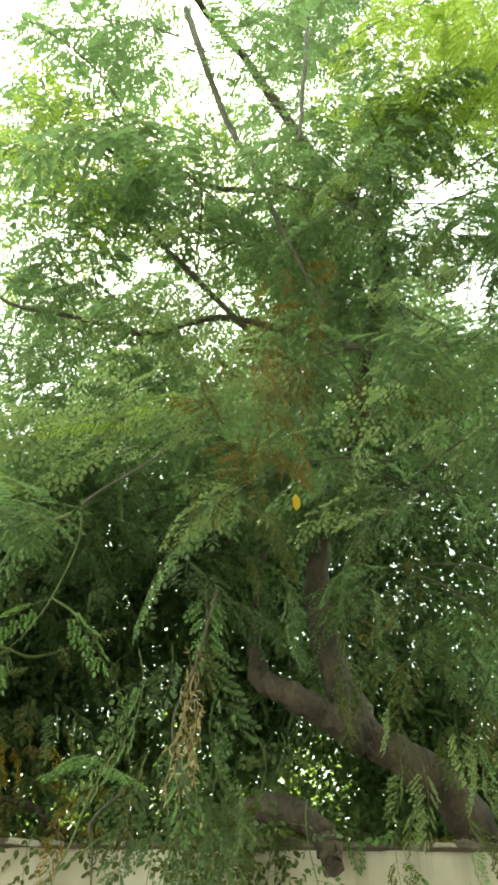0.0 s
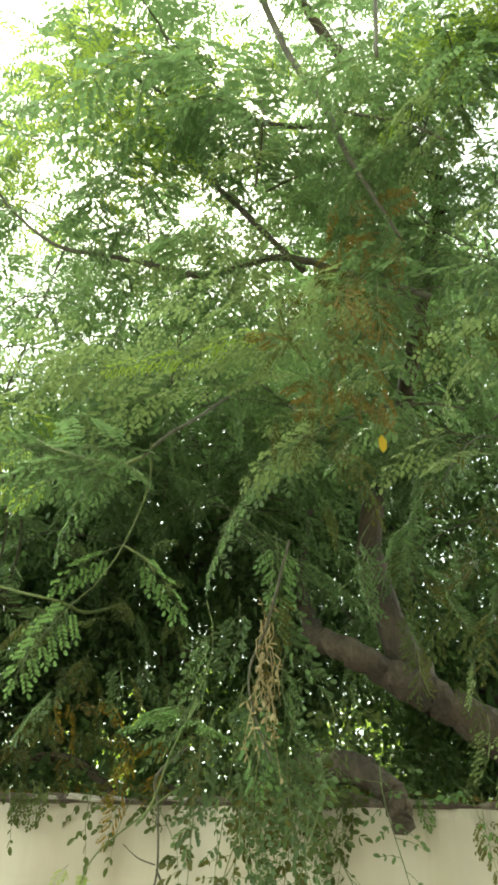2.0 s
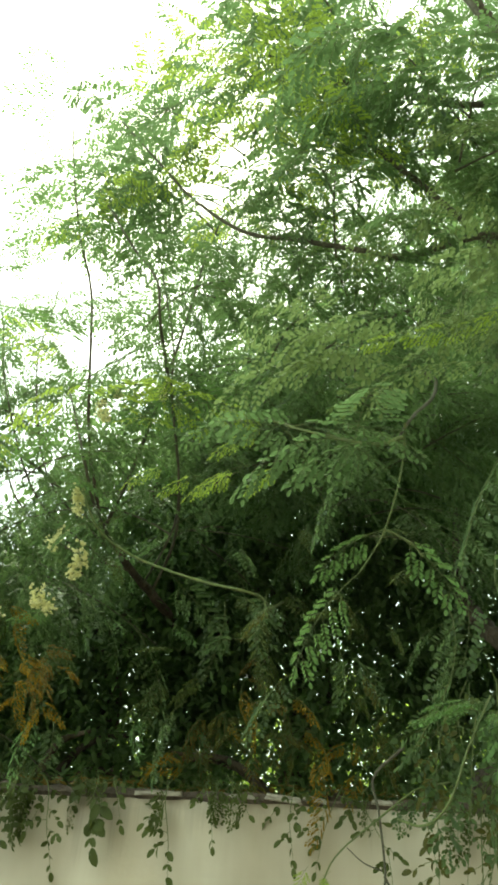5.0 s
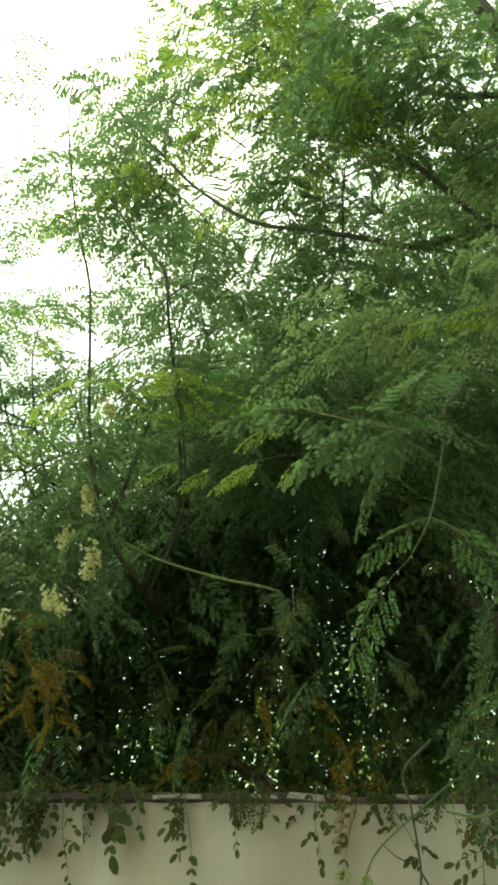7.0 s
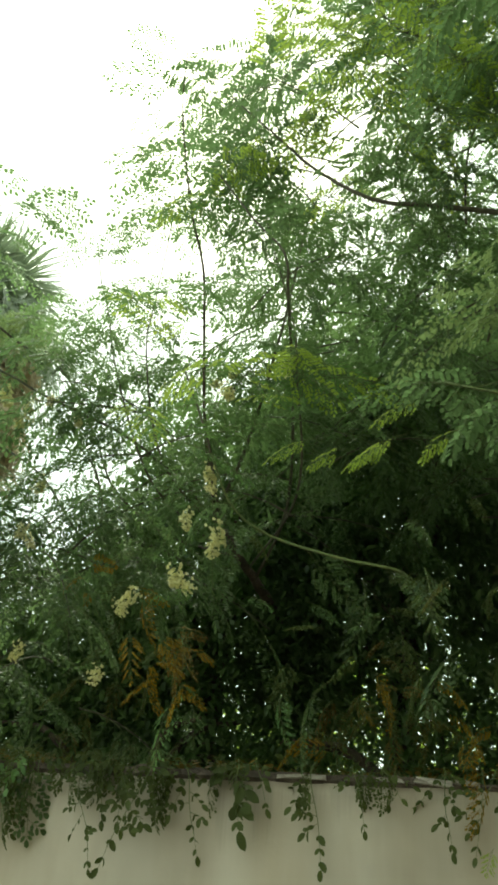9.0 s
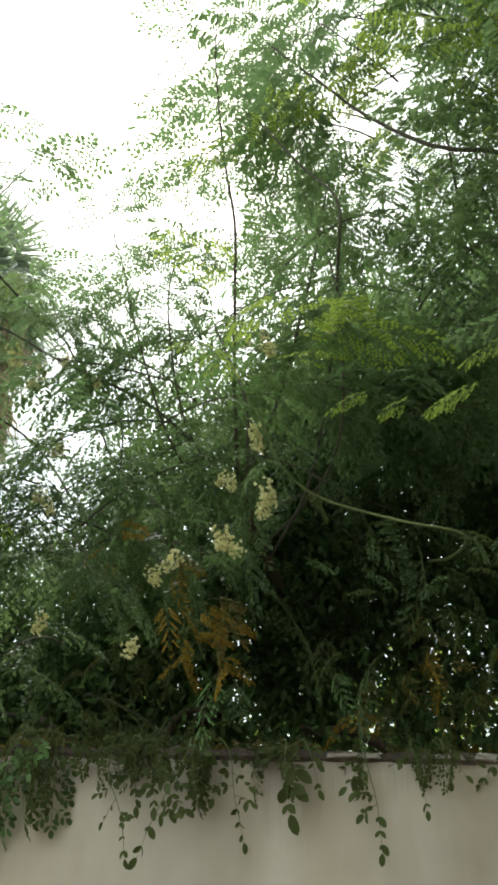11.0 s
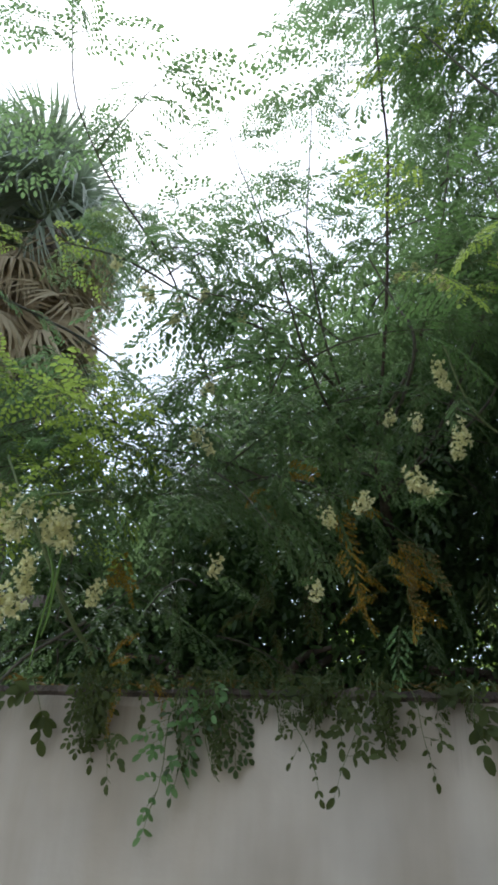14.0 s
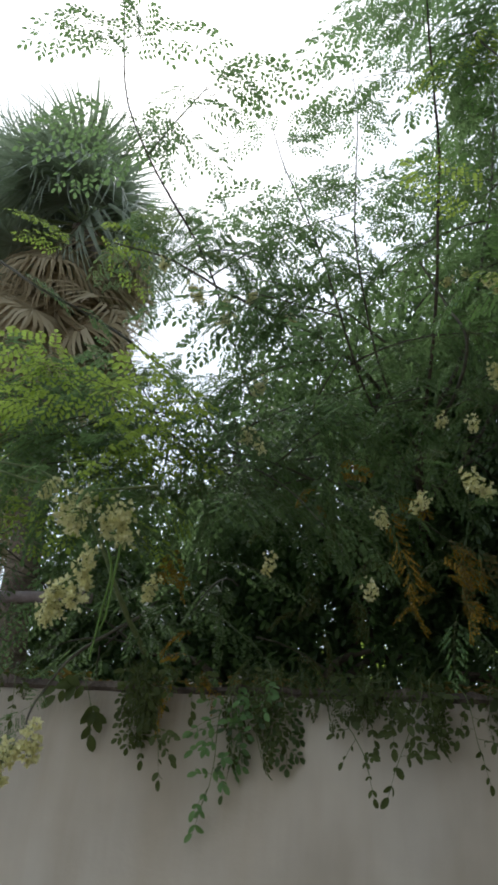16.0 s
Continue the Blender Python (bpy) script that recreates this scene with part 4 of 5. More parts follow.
# yellow-green leaves that hang low by the leaning trunk
for i in range(30):
    foot = (rngs.uniform(0.40, 0.85), 2.2 + rngs.normal(0, 0.10), rngs.uniform(1.66, 2.08))
    leaf = (LEAF_LIT, LEAF_OLD, LEAF_OLIVE, LEAF_FRESH)[i % 4]
    spray(tree_a, int(rngs.integers(4, 10)), foot, rngs.uniform(0, 360), rngs.uniform(-85, -30), rngs.uniform(0.3, 0.55), leaf, label=("", "", "olive-brown fading leaf", FRESH)[i % 4])
for i in range(5):
    foot = (rngs.uniform(-1.0, -0.15), rngs.uniform(2.3, 2.85), rngs.uniform(2.02, 2.45))
    spray(tree_a, int(rngs.integers(4, 10)), foot, rngs.uniform(180, 360), rngs.uniform(-75, -25), rngs.uniform(0.45, 0.7), LEAF, rngs.normal(0, 25))
for i in range(13):
    foot = (rngs.uniform(-2.0, -0.3), rngs.uniform(2.85, 3.3), rngs.uniform(2.05, 2.5))
    spray(tree_b, int(rngs.integers(4, 10)), foot, rngs.uniform(180, 360), rngs.uniform(-60, 0), rngs.uniform(0.4, 0.6), LEAF_OLD, rngs.normal(0, 25))
for i in range(12):
    foot = (rngs.uniform(0.25, 0.85), rngs.uniform(2.55, 2.85), rngs.uniform(2.15, 2.6))
    spray(tree_a, int(rngs.integers(4, 10)), foot, rngs.uniform(180, 360), rngs.uniform(-70, -20), rngs.uniform(0.55, 0.85), LEAF_OLD, rngs.normal(0, 25))
for i in range(18):
    foot = (rngs.uniform(-1.6, -0.55), rngs.uniform(2.35, 2.7), rngs.uniform(1.98, 2.40))
    spray(tree_b, int(rngs.integers(0, 10)), foot, rngs.uniform(170, 370), rngs.uniform(-30, 12), rngs.uniform(0.24, 0.38), LEAF_OLD if i % 3 else LEAF_FRESH, rngs.normal(0, 20))
for i in range(15):
    foot = (rngs.uniform(-0.75, -0.10), rngs.uniform(2.05, 2.5), rngs.uniform(1.98, 2.38))
    spray(tree_a, int(rngs.integers(4, 10)), foot, rngs.uniform(170, 370), rngs.uniform(-40, 5), rngs.uniform(0.28, 0.42), (LEAF_OLD, LEAF, LEAF_OLD, LEAF_OLIVE)[i % 4], rngs.normal(0, 20))
spray(tree_b, 4, (-1.36, 2.70, 2.00), -110, -30, 0.5, LEAF_FRESH, label=FRESH)
spray(tree_b, 8, (-1.33, 2.72, 1.98), -60, -30, 0.5, LEAF)

# dead leaves and crumbs that lie along the coping
litter = Buf()
rngl = np.random.default_rng(31)
for i in range(900):
    x, y = rngl.uniform(-3.4, 1.2), rngl.uniform(2.845, 3.0)
    q = np.array((x, y, 1.835 + 0.012 * rngl.random() + 0.012 * math.sin(x * 9)))
    r = turn(rngl.uniform(0, 6.28), rngl.normal(-0.1, 0.3), rngl.normal(0, 0.5))
    v, f = leaflet(q, r[:, 0], r[:, 1], r[:, 2], rngl.uniform(0.014, 0.034), rngl.uniform(0.008, 0.016))
    litter.add(v, f, np.full(2, int(rngl.random() < 0.35)))
tagged(part("leaf_litter", litter.mesh("leaf_litter", [LEAF_DRY, LEAF_OLIVE]), compound_wall, "dead leaves along the coping"), kind="stuff")

# ---- sprays that hang over the wall's face ----
def oval(base, al, wd, up, length, width):
    """A rounded, slightly cupped leaflet of two strips."""
    s = np.array((0.0, 0.18, 0.5, 0.82, 1.0))
    w = np.array((0.06, 0.36, 0.5, 0.36, 0.04))
    mid = base + np.outer(s * length, al) - np.outer(0.16 * length * s * s, up)
    l = mid + np.outer(w * width, wd) + np.outer(w * width * 0.3, up)
    r = mid - np.outer(w * width, wd) + np.outer(w * width * 0.3, up)
    f = [[k, 5 + k, 6 + k, k + 1] for k in range(4)] + [[10 + k, k, k + 1, 11 + k] for k in range(4)]
    return np.concatenate([mid, l, r]), np.array(f)


def hanging_spray(seed, drop, size):
    """A thin drooping twig along -z with a few side stalks of oval leaflets that face the road (-y)."""
    rng = np.random.default_rng(seed)
    b = Buf()
    s = np.linspace(0, 1, 8)
    sway = rng.uniform(-0.4, 0.4) * drop
    curl = rng.uniform(-0.12, 0.12) * drop
    path = np.stack([sway * s ** 1.5 + curl * np.sin(s * 5), -0.028 * np.sin(s * 2.4) - 0.012 * s, 0.02 * np.sin(s * 3) - drop * s ** 1.15], -1)
    v, f = tube(path, np.linspace(0.0019, 0.0008, 8), 4)
    b.add(v, f, np.ones(len(f), int))

    def leaf_row(q, d, length, pairs, end=True):
        d = unit(d)
        tip = q + d * length + np.array((0, 0, -0.2 * length))
        v, f = tube(np.array([q, (q + tip) / 2 + (0, 0, 0.06 * length), tip]), (0.0010, 0.0008, 0.0005), 3)
        b.add(v, f, np.ones(len(f), int))
        ax = unit(tip - q)
        sd = unit(np.cross(ax, (0, 1, 0)) + rng.normal(0, 0.15, 3))
        for k in range(pairs):
            c = q + (tip - q) * ((k + 0.7) / (pairs + 0.3))
            for sg in (-1, 1):
                if rng.random() < 0.22:
                    continue
                al = unit(ax * rng.uniform(0.4, 0.9) + sd * sg * rng.uniform(0.5, 1.0) + np.array((0, rng.normal(-0.1, 0.3), -0.35)))
                up = unit(np.array((0, -1, 0.5)) + rng.normal(0, 0.6, 3))
                wd = unit(np.cross(up, al))
                ln = size * rng.uniform(0.5, 1.1)
                v, f = oval(c, al, wd, np.cross(al, wd), ln, ln * rng.uniform(0.5, 0.68))
                b.add(v, f, np.zeros(len(f), int))
        if end:
            al = unit(ax + rng.normal(0, 0.15, 3))
            wd = unit(np.cross((0, -1, 0.3), al))
            v, f = oval(tip, al, wd, np.cross(al, wd), size * 1.1, size * 0.62)
            b.add(v, f, np.zeros(len(f), int))

    n = max(3, int(drop / 0.030))
    for i in range(n):
        u = 0.10 + 0.82 * (i + rng.uniform(0.1, 0.8)) / n
        q = np.array([np.interp(u, s, path[:, k]) for k in range(3)])
        leaf_row(q, np.array((rng.choice((-1, 1)) * rng.uniform(0.3, 1.1), rng.normal(-0.2, 0.3), rng.uniform(-0.9, 0.2))), rng.uniform(0.04, 0.11) * (1.2 - 0.7 * u), int(rng.integers(2, 4)))
    leaf_row(path[-2], path[-1] - path[-2], 0.06 + 0.12 * drop, int(rng.integers(2, 4)))
    return b


# foot, height of the tip, leaflet size, side strands, leaf
HANG = [(-2.90, 1.62, 0.025, 2, LEAF_OLD), (-2.64, 1.73, 0.023, 1, LEAF_OLD), (-2.42, 1.70, 0.044, 0, LEAF_OLD), (-2.26, 1.64, 0.025, 3, LEAF_OLD), (-2.19, 1.59, 0.025, 3, LEAF_OLD), (-2.10, 1.76, 0.025, 0, LEAF_OLD),
        (-1.94, 1.46, 0.027, 3, LEAF_FRESH), (-1.90, 1.56, 0.023, 2, LEAF), (-1.80, 1.69, 0.022, 1, LEAF_OLD), (-1.68, 1.57, 0.023, 1, LEAF_OLD), (-1.61, 1.70, 0.027, 4, LEAF_OLD), (-1.54, 1.70, 0.030, 2, LEAF_OLD), (-1.46, 1.57, 0.030, 1, LEAF_OLD),
        (-1.38, 1.62, 0.025, 4, LEAF_OLD), (-1.20, 1.69, 0.046, 1, LEAF_OLD), (-1.14, 1.75, 0.025, 0, LEAF_OLD), (-0.97, 1.61, 0.027, 1, LEAF_OLD), (-0.86, 1.71, 0.022, 3, LEAF_OLD), (-0.61, 1.67, 0.025, 0, LEAF_OLD), (-0.47, 1.66, 0.023, 0, LEAF_OLD),
        (-0.40, 1.60, 0.022, 1, LEAF_OLD), (-0.24, 1.69, 0.023, 1, LEAF), (-0.09, 1.66, 0.023, 3, LEAF_OLD), (0.10, 1.56, 0.025, 3, LEAF_OLD), (0.46, 1.72, 0.025, 1, LEAF_FRESH)]
rngh = np.random.default_rng(3)
for i, (x, tip, size, strands, leaf) in enumerate(HANG):
    tree, drop = tree_a if x > -0.8 else tree_b, 1.855 - tip
    for k in range(1 + strands // 3):
        fall = drop if k == 0 else drop * rngh.uniform(0.35, 0.65)
        me = hanging_spray(100 + 7 * i + k, fall - 0.03, size).mesh("hanging_spray", [leaf if k < 2 else LEAF_OLD, STALK], True)
        part("hanging_spray", me, tree, "", pose(x + (rngh.normal(0, 0.045) if k else 0), WALL_Y - 0.022 - 0.006 * k, 1.85, 0, 0, rngh.uniform(-25, 25)))
    for k in range(strands):
        reach = drop * rngh.uniform(0.45, 0.95)
        spray(tree, int(rngh.integers(0, 4)), (x + rngh.normal(0, 0.05), WALL_Y - 0.03 - 0.01 * k, 1.845), 270 + rngh.uniform(-80, 80), rngh.uniform(-86, -58), max(0.4, reach / 0.27), leaf if k == 0 else LEAF_OLD, rngh.uniform(-60, 60), kind="wall_frond")
    for k in range(strands):
        spray(tree, int(rngh.integers(4, 10)), (x + rngh.normal(0, 0.06), 2.87 + rngh.uniform(-0.02, 0.05), 1.87 + rngh.uniform(0, 0.06)), 270 + rngh.uniform(-75, 75), rngh.uniform(-60, -20), rngh.uniform(0.3, 0.5), LEAF_OLD, rngh.uniform(-30, 30))

# vines of mixed green, olive and browned leaves within the curtain
for i in range(12):
    x, y = 0.02 + rngh.uniform(-0.22, 0.20), rngh.uniform(2.25, 2.6)
    leaf = (LEAF_OLIVE, LEAF, LEAF_OLD)[i % 3]
    me = hanging_spray(400 + i, rngh.uniform(0.30, 0.50), rngh.uniform(0.015, 0.025)).mesh("hanging_spray", [leaf, STALK], True)
    part("hanging_spray", me, tree_a, "olive-brown hanging leaves" if leaf is LEAF_OLIVE else "", pose(x, y, rngh.uniform(1.85, 2.1), 0, 0, rngh.uniform(-60, 60)))

# ---- flowers and pods ----
def panicle(seed):
    """A loose bunch of small five-petalled flowers along a curved stalk, hanging along -z."""
    rng = np.random.default_rng(seed)
    b = Buf()
    s = np.linspace(0, 1, 6)
    axis = np.stack([0.03 * s * s, 0.01 * s, -0.085 * s], -1)
    v, f = tube(axis, np.linspace(0.0016, 0.0007, 6), 4)
    b.add(v, f, np.ones(len(f), int))
    for i in range(52):
        u = rng.uniform(0.0, 1) ** 0.8
        q = np.array([np.interp(u, s, axis[:, k]) for k in range(3)])
        d = unit(rng.normal(0, 1, 3) + np.array((0, 0, -0.3)))
        e = q + d * rng.uniform(0.014, 0.042) * (1.1 - 0.5 * u)
        v, f = tube(np.array([q, (q + e) / 2 + (0, 0, 0.003), e]), (0.0006, 0.0005, 0.0004), 3)
        b.add(v, f, np.ones(len(f), int))
        open_up = rng.uniform(0.3, 1.1)
        a = unit(np.cross(d, rng.normal(0, 1, 3)))
        c = np.cross(d, a)
        for k in range(5):
            th = k * 1.2566 + rng.normal(0, 0.2)
            r = a * math.cos(th) + c * math.sin(th)
            al = unit(d + r * open_up)
            wd = unit(np.cross(d, r))
            v, f = leaflet(e, al, wd, np.cross(al, wd), rng.uniform(0.014, 0.022), 0.0095, 0.25)
            b.add(v, f, np.zeros(2, int))
    return b.mesh("flower_panicle", [PETAL, STALK])


PANICLES = [panicle(i) for i in range(4)]
BLOOMS = [(-2.22, 2.35, 2.17), (-2.25, 2.36, 2.15), (-2.20, 2.37, 2.12), (-2.38, 2.35, 2.16), (-2.33, 2.35, 2.15), (-2.42, 2.36, 2.24), (-2.34, 2.4, 2.22), (-2.28, 2.34, 2.04), (-2.31, 2.35, 2.00), (-2.33, 2.35, 1.96), (-2.35, 2.35, 1.93), (-2.30, 2.36, 1.95), (-2.37, 2.36, 1.91),
          (-2.38, 2.42, 1.63), (-2.41, 2.42, 1.60), (-2.43, 2.43, 1.57), (-1.95, 2.6, 2.53), (-1.92, 2.6, 2.49), (-1.92, 2.6, 2.71), (-2.06, 2.6, 3.05), (-2.04, 2.6, 2.97), (-2.17, 2.6, 3.13), (-2.29, 2.6, 3.25), (-1.96, 2.6, 3.07), (-1.84, 2.6, 2.96), (-1.27, 2.6, 3.13), (-1.31, 2.6, 3.09)]
BLOOMS += [(-1.22, 2.4, 2.41), (-1.21, 2.41, 2.37), (-1.33, 2.45, 2.30), (-1.31, 2.45, 2.27), (-1.45, 2.45, 2.23), (-1.24, 2.4, 2.91), (-1.03, 2.4, 3.01), (-1.26, 2.4, 2.60), (-1.25, 2.4, 2.55), (-1.32, 2.42, 2.45), (-1.37, 2.6, 2.57), (-1.60, 2.6, 2.05), (-1.86, 2.6, 2.12), (-1.57, 2.62, 2.27), (-2.16, 2.5, 2.02)]
for i, (x, y, z) in enumerate(BLOOMS):
    part("flower_panicle", PANICLES[i % 4], tree_b, "bunch of small cream flowers", pose(x, y, z, rngs.uniform(-25, 25), rngs.uniform(-25, 25), rngs.uniform(0, 360)) @ Matrix.Scale(rngs.uniform(0.42, 0.64) if x > -2.1 else rngs.uniform(0.55, 0.8), 4))
for i, pts in enumerate(([(-2.27, 2.4, 2.09), (-2.24, 2.4, 2.0), (-2.25, 2.4, 1.89), (-2.26, 2.4, 1.78)], [(-2.22, 2.4, 2.14), (-2.23, 2.4, 2.0), (-2.235, 2.4, 1.9), (-2.245, 2.4, 1.85)])):
    limb(tree_b, "seed_pod", pts, 0.0045, 0.002, POD, 6, 0.0, 60 + i, "long thin green seed pod")
b = Buf()
v, f = leaflet(np.array((0.203, 1.749, 2.375)), np.array((0.05, 0, -1.0)), np.array((0.9, 0.4, 0.0)), np.array((0.4, -0.9, 0)), 0.042, 0.02)
b.add(v, f, np.zeros(2, int))
YELLOW = leaf_material("yellow_leaf", (0.45, 0.3, 0.03), (0.55, 0.38, 0.04), (0.62, 0.45, 0.06), (0.7, 0.5, 0.06), 0.4)
part("leaf", b.mesh("leaf", [YELLOW]), tree_a, "single yellow leaf")


# ---- fan palms behind the wall ----
def fan(seed, radius, dry):
    """A fan leaf: a stalk along +x, then folded strips that spread and droop at their tips."""
    rng = np.random.default_rng(seed)
    b = Buf()
    st = radius * 0.80
    s = np.linspace(0, 1, 5)
    stalk = np.stack([s * st, 0 * s, -0.06 * st * s * s], -1)
    v, f = tube(stalk, np.linspace(0.010, 0.005, 5), 4)
    b.add(v, f, np.ones(len(f), int))
    hub = stalk[-1]
    n = 46
    for i in range(n):
        th = radians(-118 + 236 * i / (n - 1)) + rng.normal(0, 0.03)
        ln = radius * (1.0 - 0.22 * abs(th) / 2.0) * rng.uniform(0.85, 1.08)
        d = np.array((math.cos(th), math.sin(th), 0.12 * math.cos(2 * th)))
        w = np.array((-math.sin(th), math.cos(th), 0))
        fold = 0.4 if i % 2 else -0.4
        rows = []
        tipdroop = rng.uniform(0.5, 1.1) if dry else rng.uniform(0.8, 2.0)
        for u, wid in ((0.02, 0.003), (0.35, 0.0115), (0.62, 0.0085), (0.85, 0.0040), (1.0, 0.0008)):
            c = hub + d * ln * u + np.array((0, 0, -tipdroop * ln * max(0, u - 0.45) ** 2 * 1.6))
            c = c + rng.normal(0, 0.006 * u, 3)
            rows += [c - w * wid, c + w * wid + np.array((0, 0, fold * wid))]
        b.add(np.array(rows), np.array([[2 * k, 2 * k + 2, 2 * k + 3, 2 * k + 1] for k in range(4)]), np.zeros(4, int))
    return b.mesh("palm_frond", [PALM_DRY if dry else PALM_LEAF, PALM_DRY if dry else STALK])


FAN_GREEN, FAN_DRY = [fan(i, 0.43, False) for i in range(3)], [fan(20 + i, 0.44, True) for i in range(3)]


PALM_BARK = rough_material("palm_trunk_bark", [(0.3, (0.10, 0.072, 0.048)), (0.55, (0.20, 0.155, 0.105)), (0.8, (0.34, 0.28, 0.20))], 8, (1, 1, 2.5), relief=0.8, depth=0.03, fine=50)


def fan_palm(place, height, seed, fronds, skirt, skirt_depth, label):
    rng = np.random.default_rng(seed)
    x, y, _ = place
    palm = empty("fan_palm", place, label, "palm", "fan palms")
    limb(palm, "trunk", [(x + 0.10, y, -0.1), (x + 0.11, y, height * 0.35), (x + 0.06, y, height * 0.7), (x, y, height)], 0.085, 0.07, PALM_BARK, 16, 0.2, seed, "rough brown palm trunk")
    for i in range(fronds):
        el = 78 - 112 * i / fronds + rng.normal(0, 8)
        az = i * 137.5 + rng.normal(0, 12)
        if math.cos(radians(az)) > 0.5 and 16 < el < 66:
            continue    # the crown is thin on this side
        part("palm_frond", FAN_GREEN[i % 3], palm, "", mat4(turn(radians(az), radians(el), rng.normal(0, 0.4)), (x, y, height + 0.02), rng.uniform(0.8, 1.1)))
    for i in range(skirt):
        az = i * 137.5 + rng.normal(0, 15)
        z = height - 0.02 - skirt_depth * (i / skirt)
        part("palm_frond", FAN_DRY[i % 3], palm, "dry tan hanging fan", mat4(turn(radians(az), radians(rng.uniform(-82, -45)), rng.normal(0, 0.5)), (x + 0.07 * math.cos(radians(az)), y + 0.07 * math.sin(radians(az)), z), rng.uniform(0.75, 1.05)))
    return palm


fan_palm((-3.17, 3.60, 0), 4.48, 5, 40, 40, 0.62, "tall fan palm with a skirt of dry fans")
fan_palm((-3.72, 3.95, 0), 4.95, 6, 30, 90, 2.5, "fan palm with a thick brown skirt of dead fans")


# ---- rails beyond the wall ----
def rail_mesh(a, c, r):
    b = Buf()
    path = smooth_path([a, [(p + q) / 2 for p, q in zip(a, c)], c], 6)
    v, f = tube(path, np.full(len(path), r), 14)
    b.add(v, f, np.zeros(len(f), int))
    return b.mesh("rail", [STEEL], True)


rail = empty("pipe_rail", (-3.2, 2.96, WALL_TOP), "dull mauve-grey painted steel pipe rail above the wall", "rail")
part("pipe", rail_mesh((-7.0, 2.96, 2.10), (-2.50, 2.96, 2.11), 0.019), rail)
for x in (-6.2, -4.6, -3.1):
    part("post", rail_mesh((x, 2.96, 1.78), (x, 2.96, 2.10), 0.016), rail)
beam = empty("concrete_beam", (-5.0, 4.2, 0.0), "grey concrete beam on posts behind the rail", "beam")
bb = bmesh.new()
bmesh.ops.create_cube(bb, size=1, matrix=Matrix.Translation((-5.6, 4.2, 2.55)) @ Matrix.Diagonal((4.0, 0.14, 0.13, 1)))
bmesh.ops.bevel(bb, geom=bb.edges[:], offset=0.01, segments=1, affect='EDGES')
bm_me = bpy.data.meshes.new("beam")
bb.to_mesh(bm_me)
bb.free()
bm_me.materials.append(CONCRETE)
part("beam", bm_me, beam)
for x in (-7.2, -5.4, -3.75):
    bb = bmesh.new()
    bmesh.ops.create_cube(bb, size=1, matrix=Matrix.Translation((x, 4.2, 1.24)) @ Matrix.Diagonal((0.12, 0.12, 2.5, 1)))
    bmesh.ops.bevel(bb, geom=bb.edges[:], offset=0.008, segments=1, affect='EDGES')
    me = bpy.data.meshes.new("post")
    bb.to_mesh(me)
    bb.free()
    me.materials.append(CONCRETE)
    part("post", me, beam)


# ---- shrubs deeper in the garden ----
def shrub(place, width, height, count, seed):
    rng = np.random.default_rng(seed)
    ob = empty("garden_shrub", place, "yellow-green leafy shrub deep in the garden", "shrub", "garden shrubs")
    stems, leaves = Buf(), Buf()
    for i in range(9):
        az = i * 2.4
        tip = np.array(place) + np.array((math.cos(az) * width * rng.uniform(0.3, 0.9), math.sin(az) * width * 0.5, height * rng.uniform(0.7, 0.98)))
        path = smooth_path([np.array(place), np.array(place) * 0.5 + tip * 0.5 + np.array((0, 0, 0.2)), tip], 5)
        v, f = tube(path, np.linspace(0.025, 0.006, len(path)), 6)
        stems.add(v, f, np.zeros(len(f), int))
    for i in range(count):
        p = rng.normal(0, 1, 3)
        p *= rng.random() ** 0.3 / np.linalg.norm(p)
        q = np.array(place) + np.array((p[0] * width, p[1] * width * 0.6, height * 0.58 + p[2] * height * 0.42))
        r = turn(rng.uniform(0, 6.28), rng.uniform(-0.9, 0.4), rng.normal(0, 0.5))
        ln = rng.uniform(0.06, 0.13)
        v, f = leaflet(q, r[:, 0], r[:, 1], r[:, 2], ln, ln * 0.5)
        leaves.add(v, f, np.zeros(2, int))
    part("stem", stems.mesh("stem", [BARK], True), ob)
    tagged(part("foliage", leaves.mesh("foliage", [LEAF_YOUNG]), ob), kind="stuff")


shrub((0.9, 6.6, 0), 1.1, 3.3, 4500, 1)
shrub((-0.9, 7.6, 0), 1.5, 3.7, 6500, 2)
shrub((-3.1, 8.2, 0), 1.6, 3.5, 5000, 3)


# thin places in the leaves behind, through which the bright garden shows: x, z, half-width
OPENINGS = ((-1.05, 2.17, 0.13), (-0.93, 2.47, 0.10), (-0.80, 2.22, 0.11), (-0.46, 2.20, 0.12), (-1.35, 2.21, 0.12), (-1.97, 2.18, 0.10), (-2.17, 2.17, 0.10), (-1.60, 2.24, 0.12), (0.20, 3.02, 0.13), (0.05, 3.18, 0.10), (0.72, 3.27, 0.12), (-0.62, 2.45, 0.09), (-2.36, 3.08, 0.10))


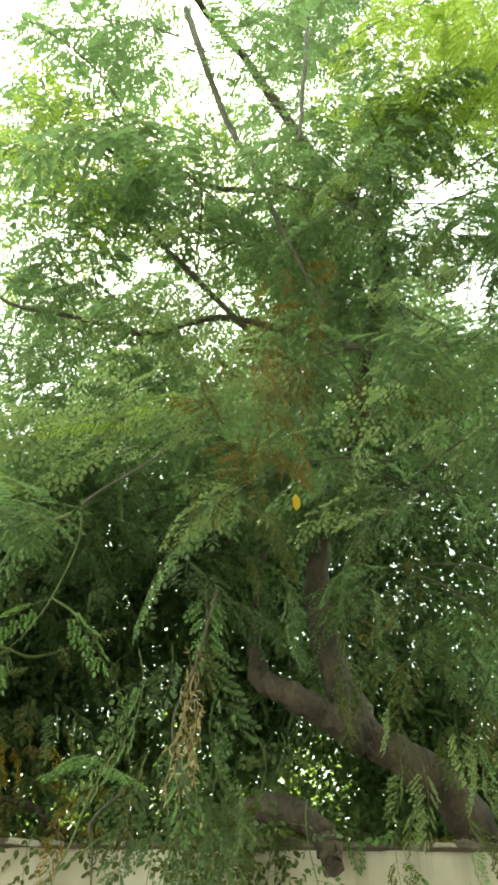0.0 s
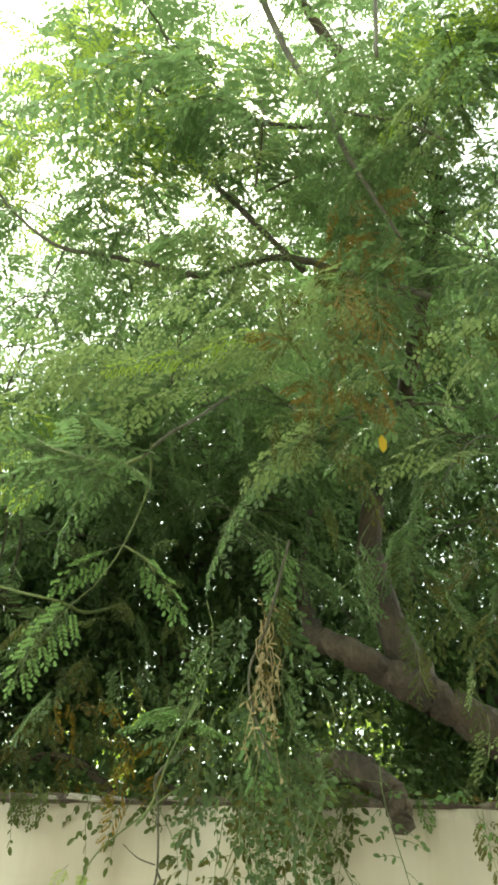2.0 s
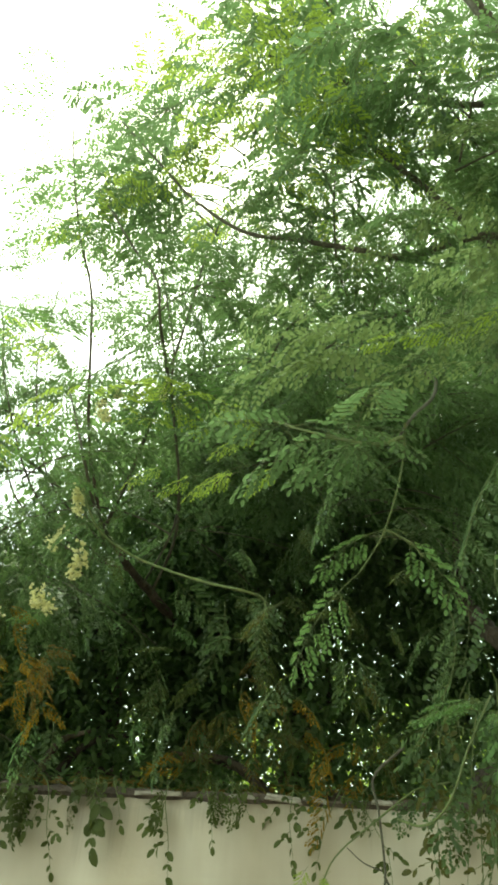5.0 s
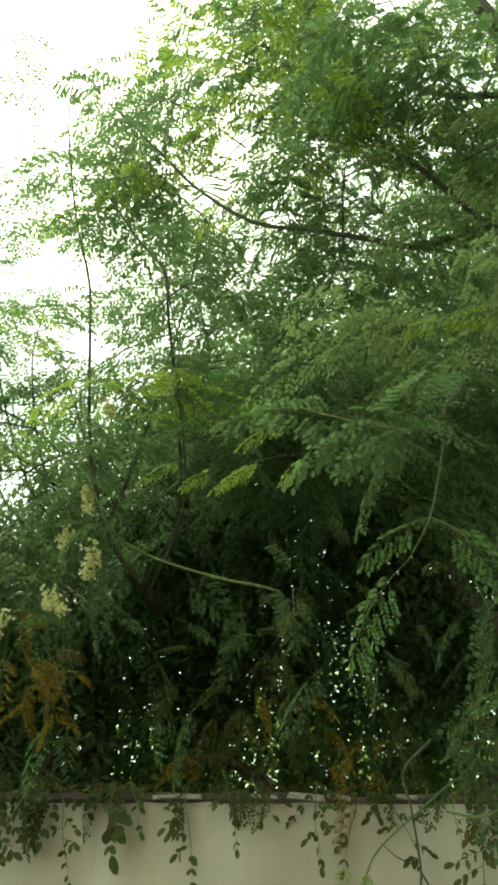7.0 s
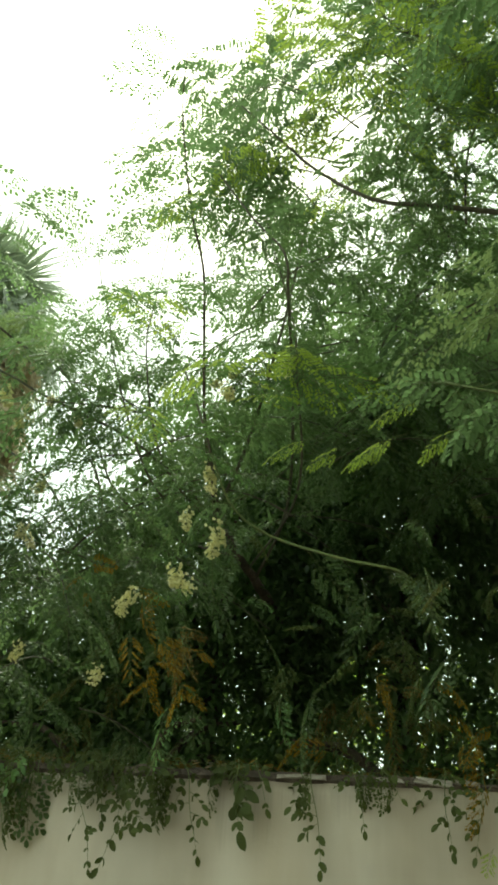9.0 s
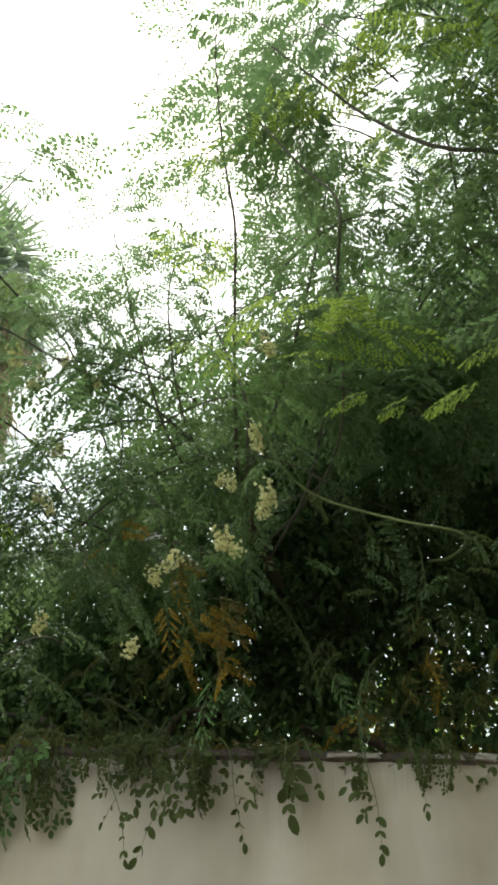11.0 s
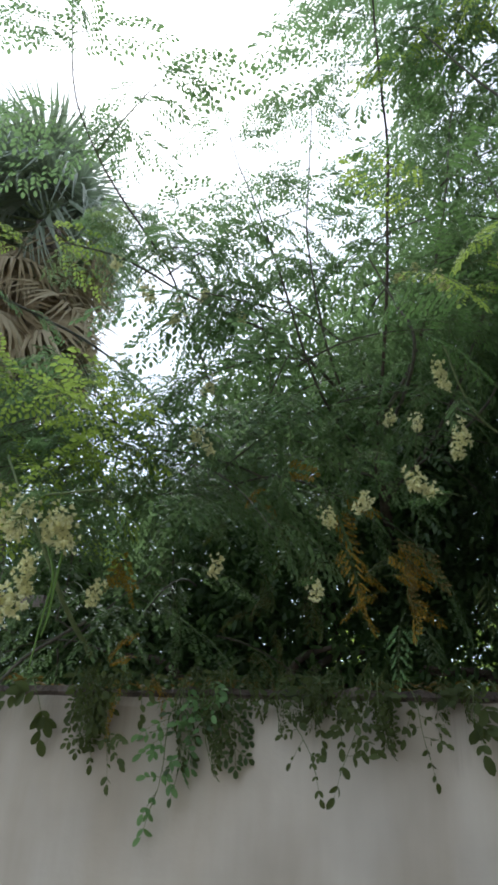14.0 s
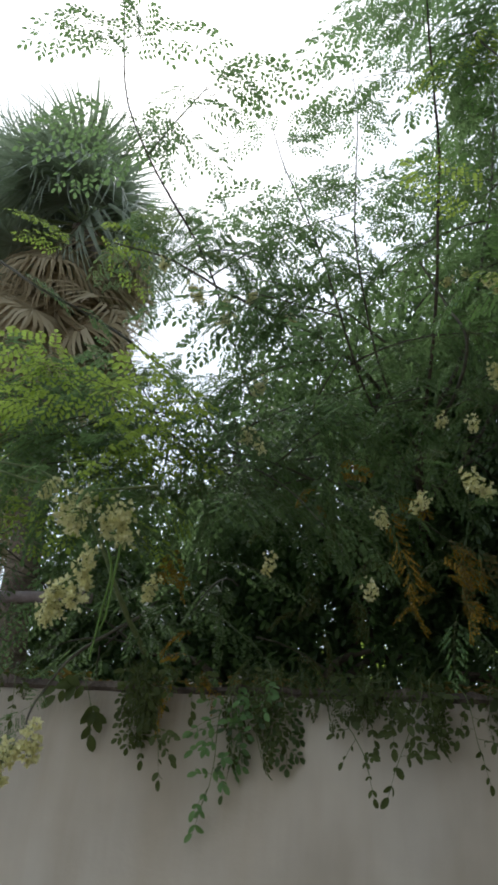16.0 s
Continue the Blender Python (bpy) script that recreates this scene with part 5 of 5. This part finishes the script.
def backing_tree(place, middle, axes, count, seed, label):
    """An added dense dark tree close behind, standing in for the crowns' shaded depth: trunk, limbs, and a crown of
    leaves with gaps.
    """
    rng = np.random.default_rng(seed)
    ob = empty("backing_tree", place, label, "tree", "broadleaf trees")
    c, a = np.array(middle), np.array(axes)
    limb(ob, "trunk", [place, (place[0], place[1], 0.9), (place[0] * 0.6 + c[0] * 0.4, place[1] * 0.6 + c[1] * 0.4, 1.7), tuple(c)], 0.11, 0.05, BARK, 10, 0.12, seed)
    for i in range(7):
        e = c + a * unit(rng.normal(0, 1, 3)) * 0.75
        limb(ob, "limb", [tuple(c * 0.8 + np.array(place) * 0.2), tuple((c + e) / 2), tuple(e)], 0.03, 0.008, BARK, 6, 0.1, seed + i)
    leaves = Buf()
    for _ in range(count // 9):
        p = rng.normal(0, 1, 3)
        p *= rng.random() ** 0.3 / np.linalg.norm(p)
        if p[2] > 0.1 and rng.random() < p[2] * 0.75:
            continue
        q = c + p * a
        gap = math.sin(6.1 * q[0] + 1.7 * q[2] + seed) * math.sin(7.3 * q[2] - 1.1 * q[0] + 0.7 * seed)
        if gap > 0.66 and q[2] < 3.2 and rng.random() < 0.55:
            continue
        if any(math.hypot(q[0] - ox, q[2] - oz) < orad for ox, oz, orad in OPENINGS) and rng.random() < 0.52:
            continue
        heading = rng.uniform(0, 6.28)
        for k in range(9):
            r = turn(heading + rng.normal(0, 0.8), rng.uniform(-1.2, 0.1), rng.normal(0, 0.4))
            ln = rng.uniform(0.030, 0.060)
            v, f = leaflet(q + rng.normal(0, 0.07, 3), r[:, 0], r[:, 1], r[:, 2], ln, ln * 0.42)
            leaves.add(v, f, np.zeros(2, int))
    tagged(part("foliage", leaves.mesh("foliage", [LEAF_BACKING]), ob), kind="stuff")


backing_tree((0.5, 4.7, 0), (0.62, 4.50, 4.0), (1.20, 0.50, 2.3), 100000, 81, "added dense dark tree standing in for shade behind the leaning tree")
backing_tree((-0.9, 4.6, 0), (-0.66, 4.25, 3.35), (1.00, 0.50, 1.75), 78000, 82, "added dark tree standing in for deep crown shade")
backing_tree((-1.8, 4.4, 0), (-1.65, 4.15, 2.95), (0.80, 0.45, 1.25), 44000, 83, "added small dark tree standing in for crown shade by the palms")
backing_tree((-2.6, 4.5, 0), (-2.65, 4.30, 2.35), (0.80, 0.35, 0.95), 44000, 84, "added thin dark sapling filling the shaded depth beside the palms")
backing_tree((-0.5, 3.9, 0), (-0.55, 3.8, 1.95), (1.0, 0.22, 0.50), 4500, 85, "added low dark bush filling the shaded strip close behind the wall")
backing_tree((-2.0, 3.9, 0), (-1.95, 3.8, 1.98), (0.85, 0.22, 0.55), 6000, 86, "added low dark bush filling the shade below the flowering tree")
backing_tree((1.1, 4.1, 0), (1.05, 4.0, 2.35), (0.65, 0.25, 0.75), 13000, 87, "added dark bush filling the shade beside the leaning trunk")
